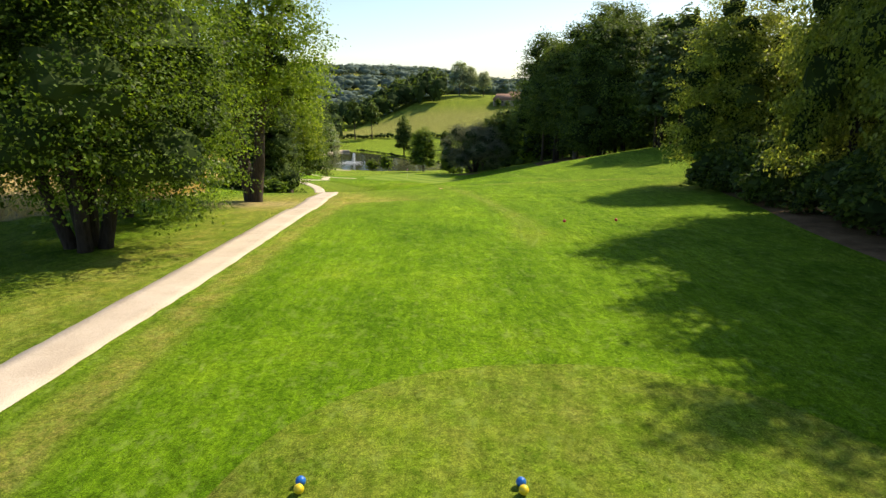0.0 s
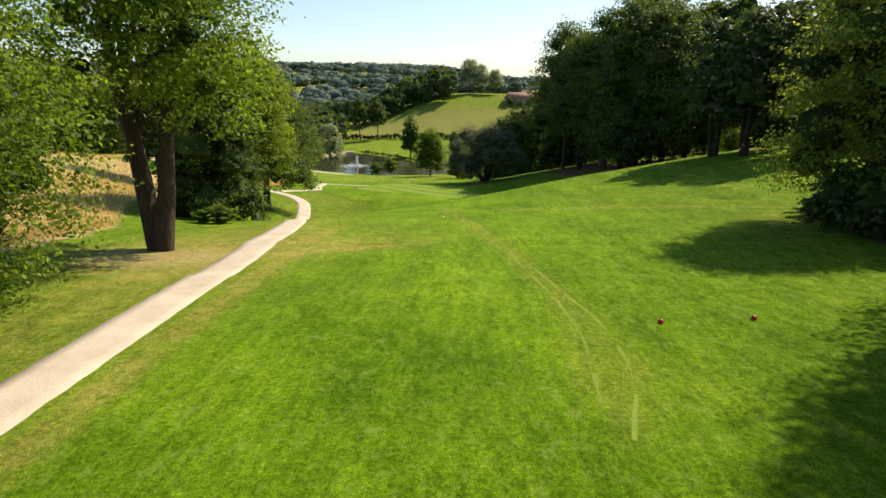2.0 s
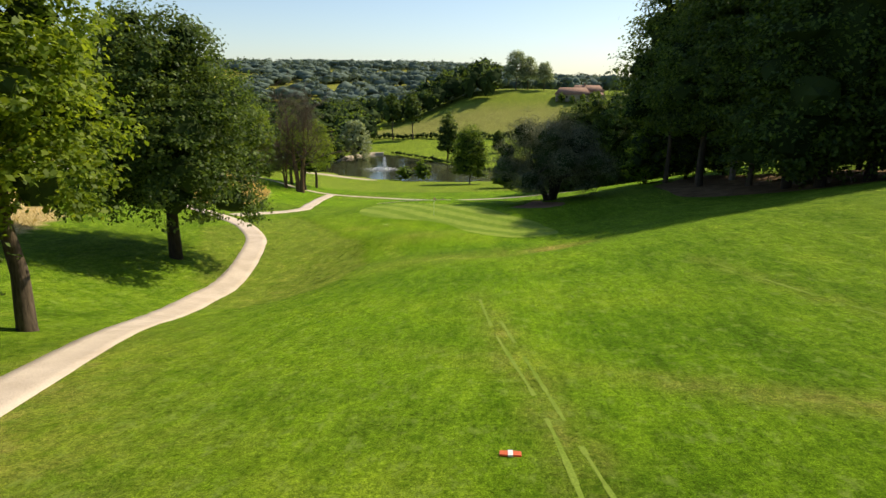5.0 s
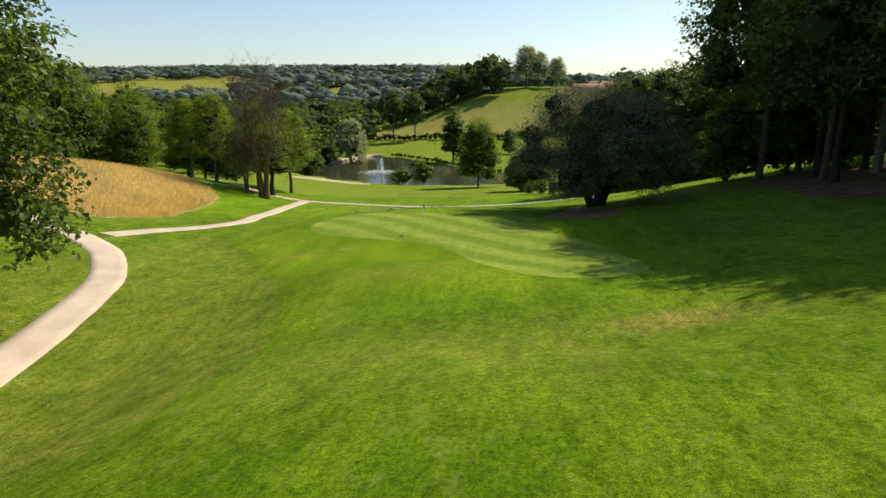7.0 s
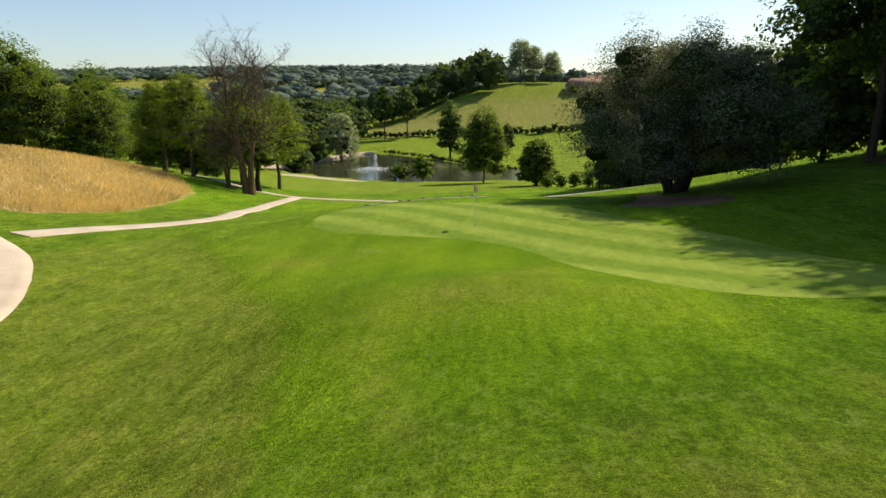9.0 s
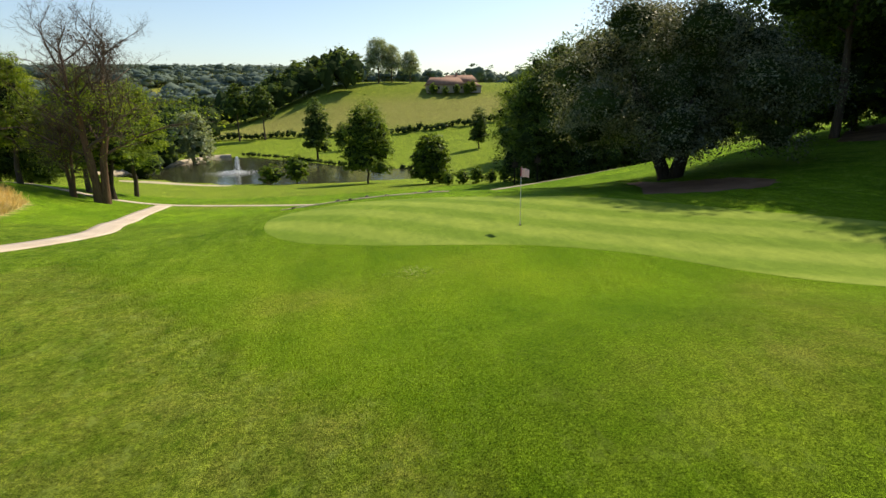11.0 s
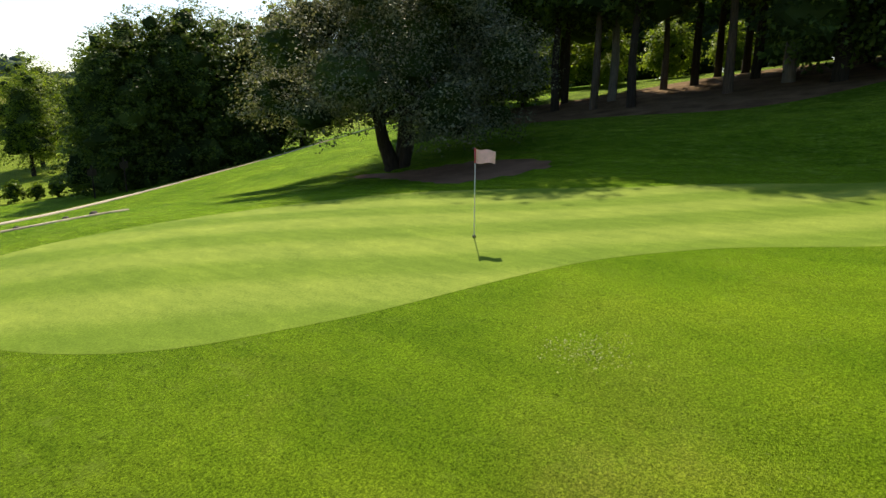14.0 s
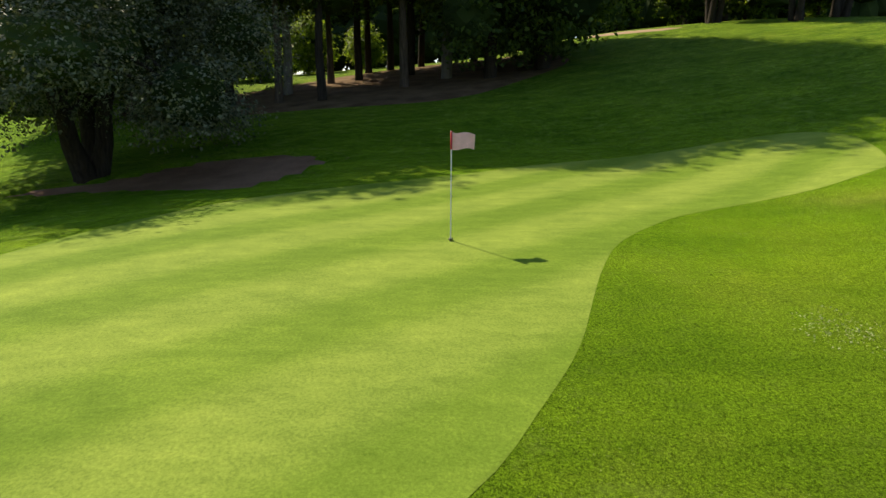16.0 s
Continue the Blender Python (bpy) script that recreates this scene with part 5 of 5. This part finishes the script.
def rough_strip(name, line, width, count, seed, high):
    """A strip of longer, darker grass along the edge of the mown turf."""
    r = np.random.RandomState(seed)
    pts = np.array([(p.x, p.y) for p in smooth_line(line, 0.3)])
    c = pts[r.randint(0, len(pts), count)] + r.normal(0, width, (count, 2))
    z = terrain(c[:, 0], c[:, 1])
    h = r.uniform(0.4, 1.0, count) * high
    a, w = r.uniform(0, 6.28, count), r.uniform(0.004, 0.010, count)
    lean = r.normal(0, 0.5, (count, 2)) * h[:, None]
    cs = np.stack([np.cos(a) * w, np.sin(a) * w, np.zeros(count)], 1)
    b = np.stack([c[:, 0], c[:, 1], z - 0.01], 1)
    tip = b + np.stack([lean[:, 0], lean[:, 1], h], 1)
    q = np.stack([b - cs, b + cs, tip + cs * 0.4, tip - cs * 0.4], 1).reshape(-1, 3)
    return tagged(part_of(name, leafy(name, q), GRASS_BLADE), "longer tufted grass at the edge of the mown turf", "grass", kind="stuff")


rough_strip("rough_grass", ROUGH_EDGE, 0.55, 9000, 91, 0.06)

SWARD = foliage("sward", (0.10, 0.18, 0.004), (0.22, 0.30, 0.03), 0.4, 0.5, 0.7, 0.1)
MIDLINE = [(-1, 8), (0, 30), (0, 60), (-2, 90), (-7, 100), (-14, 112), (-15, 120), (-13, 126)]


def sward(name, count, seed):
    """Single blades and tufts standing out of the mown turf along the middle of the hole."""
    r = np.random.RandomState(seed)
    line = np.array([(p.x, p.y) for p in smooth_line(MIDLINE, 0.3)])
    c = line[r.randint(0, len(line), count)] + np.stack([r.normal(0, 6.0, count), r.normal(0, 1.5, count)], 1)
    c = c[~within_poly(c[:, 0], c[:, 1], outward(GREEN_EDGE, 0.05)) & (c[:, 0] > -9.2 - np.clip(c[:, 1] - 50, 0, 70) * 0.22)]
    c = np.repeat(c, 3, axis=0) + r.normal(0, 0.035, (3 * len(c), 2))
    n = len(c)
    h = r.uniform(0.008, 0.022, n)
    a, w = r.uniform(0, 6.28, n), r.uniform(0.004, 0.008, n)
    lean = r.normal(0, 0.9, (n, 2)) * h[:, None]
    cs = np.stack([np.cos(a) * w, np.sin(a) * w, np.zeros(n)], 1)
    b = np.stack([c[:, 0], c[:, 1], sheet_z(c[:, 0], c[:, 1]) - 0.002], 1)
    tip = b + np.stack([lean[:, 0], lean[:, 1], h], 1)
    q = np.stack([b - cs, b + cs, tip + cs * 0.5, tip - cs * 0.5], 1).reshape(-1, 3)
    return tagged(part_of(name, leafy(name, q), SWARD), "short green blades of the mown fairway grass", "grass", kind="stuff")


sward("fairway_grass", 50000, 95)

PALE_TURF = speckled("worn_turf", [(0.3, (0.14, 0.22, 0.02)), (0.7, (0.22, 0.29, 0.05))], 0.5, 0.9, 0.03, 0.02, 20)


def wheel_track(line, width, seed):
    """A thin worn wheel mark in the turf, broken here and there."""
    pts = smooth_line(line, 0.45)
    r = random.Random(seed)
    verts, faces = [], []
    on = 0
    for k in range(len(pts) - 1):
        on = r.randint(3, 14) if on < -2 else on - 1
        if on < 0:
            continue
        d = (pts[k + 1] - pts[k]).normalized()
        side = Vector((d.y, -d.x, 0)) * width * r.uniform(0.6, 1.2)
        base = len(verts)
        for p in (pts[k], pts[k + 1]):
            for s in (-1, 1):
                q = p + side * s
                verts.append((q.x, q.y, 0.008))
        faces.append((base, base + 1, base + 3, base + 2))
    z = sheet_z([v[0] for v in verts], [v[1] for v in verts])
    verts = [(v[0], v[1], v[2] + h) for v, h in zip(verts, z)]
    return tagged(part_of("wheel_track", mesh_from("wheel_track", verts, faces), PALE_TURF), "pale worn wheel mark in the fairway turf", "track", kind="structure")


for k, line in enumerate(TRACKS[:3]):
    wheel_track(line, 0.06, k)


# ---- small things ----
SHINGLE = speckled("pale_shingle", [(0.3, (0.36, 0.30, 0.22)), (0.7, (0.55, 0.47, 0.36))], 1.2, 0.9, 0.1, 0.02, 10)
RED_SAND = speckled("red_sand", [(0.3, (0.30, 0.20, 0.13)), (0.7, (0.42, 0.29, 0.20))], 0.8, 0.9, 0.1, 0.02, 12)
ROCK = speckled("dark_rock", [(0.3, (0.05, 0.045, 0.04)), (0.7, (0.14, 0.125, 0.105))], 2.0, 0.9, 0.2, 0.03)


def rock(x, y, size, seed, label, group, mat=None):
    r = random.Random(seed)
    v, f = BALLS[2]
    co = [(q[0] * size * r.uniform(0.85, 1.15), q[1] * size * 0.8 * r.uniform(0.85, 1.15), max(-0.3, q[2]) * size * 0.62 * r.uniform(0.85, 1.15)) for q in v]
    ob = part_of("rock", mesh_from("rock", co, f), mat or ROCK, smooth=False)
    ob.matrix_world = pose(x, y, ground_z(x, y) + size * 0.1, 0, 0, seed * 53)
    return tagged(ob, label, "rock", group=group)


for k, (x, y) in enumerate([(-9.15, 149.3), (-11.15, 148.7), (-12.4, 149.4), (-12.8, 149.1), (-13.5, 148.9), (-14.3, 149.2), (-15.7, 149.5), (-17.2, 149.3), (-8.2, 148.9)]):
    rock(x, y, 0.13 + 0.04 * (k % 3), k, "small dark rough rock in the mown grass", "rocks along the lip behind the green")
patch("shore_sand", [(-66, 266.5), (-58, 265.2), (-50, 261), (-41, 256.5), (-38, 254.6), (-40, 252.6), (-48, 255.4), (-57, 259.6), (-64, 262.6)], SHINGLE, 0.05, "bare sandy strip along the pond's shore", "sand", step=1.5)
ribbon("stone_dam", [(-80, 289), (-75, 298), (-70.5, 308), (-66, 320), (-61, 334), (-57, 342), (-52, 343.5)], 2.4, "pale stone edge along the pond", 7, 0.75, SHINGLE)
patch("red_bunker", [(41, 106.5), (44, 108.5), (48, 111), (50, 113.5), (47.5, 114), (43.5, 111.5), (40.4, 108.6)], RED_SAND, 0.05, "reddish sand bunker behind the dark conifers", "bunker", step=1.0)
ribbon("stone_edging", [(-7.0, 148.4), (-10, 148.4), (-13, 148.9), (-16, 149.3), (-18, 149.4)], 0.3, "thin worn pale strip behind the green", 8, 0.05, SHINGLE)


def course_post(x, y, high):
    t = thing("course_post", "thin dark post with a small board beside the path", "post", (x, y, ground_z(x, y)), "posts beside the path")
    part_of("pole", mesh_from("pole", *tube([(0, 0, -0.3), (0, 0, high * 0.5), (0, 0, high)], [0.09, 0.085, 0.08], 8)), BARK_DARK, t)
    box_part("board", (-0.45, -0.05, high - 1.1), (0.45, 0.03, high - 0.4), BARK_DARK, t, bevel=0.02)
    return t


course_post(11.8, 186.5, 3.6)
course_post(9.0, 187.5, 3.4)
marker = thing("distance_post", "thin white stake at the wood's edge", "stake", (31.2, 122.0, ground_z(31.2, 122.0)))
part_of("pole", mesh_from("pole", *tube([(0, 0, -0.2), (0, 0, 0.5), (0, 0, 1.0)], [0.03, 0.03, 0.028], 8)), WHITE, marker)


def clover_patch(name, x, y, reach, count, seed):
    """White clover heads and bits scattered in the turf."""
    r = np.random.RandomState(seed)
    c = np.stack([x + r.normal(0, reach, count), y + r.normal(0, reach, count)], 1)
    q = np.stack([c[:, 0], c[:, 1], terrain(c[:, 0], c[:, 1]) + 0.02], 1)
    up = np.tile(np.array([0, 0, 1.0]), (count, 1))
    return tagged(part_of(name, leafy(name, leaf_quads(r, q, up, 0.026, 0, 1.2)), CLOVER), "pale clover heads scattered in the grass", "clover", kind="stuff")


CLOVER_AT = (-12.3, 125.0)
CLOVER = foliage("clover_head", (0.22, 0.29, 0.10), (0.42, 0.46, 0.24), 0.2)
clover_patch("clover", CLOVER_AT[0], CLOVER_AT[1], 0.3, 300, 3)
clover_patch("clover_2", -1.0, 20.0, 4.5, 500, 6)
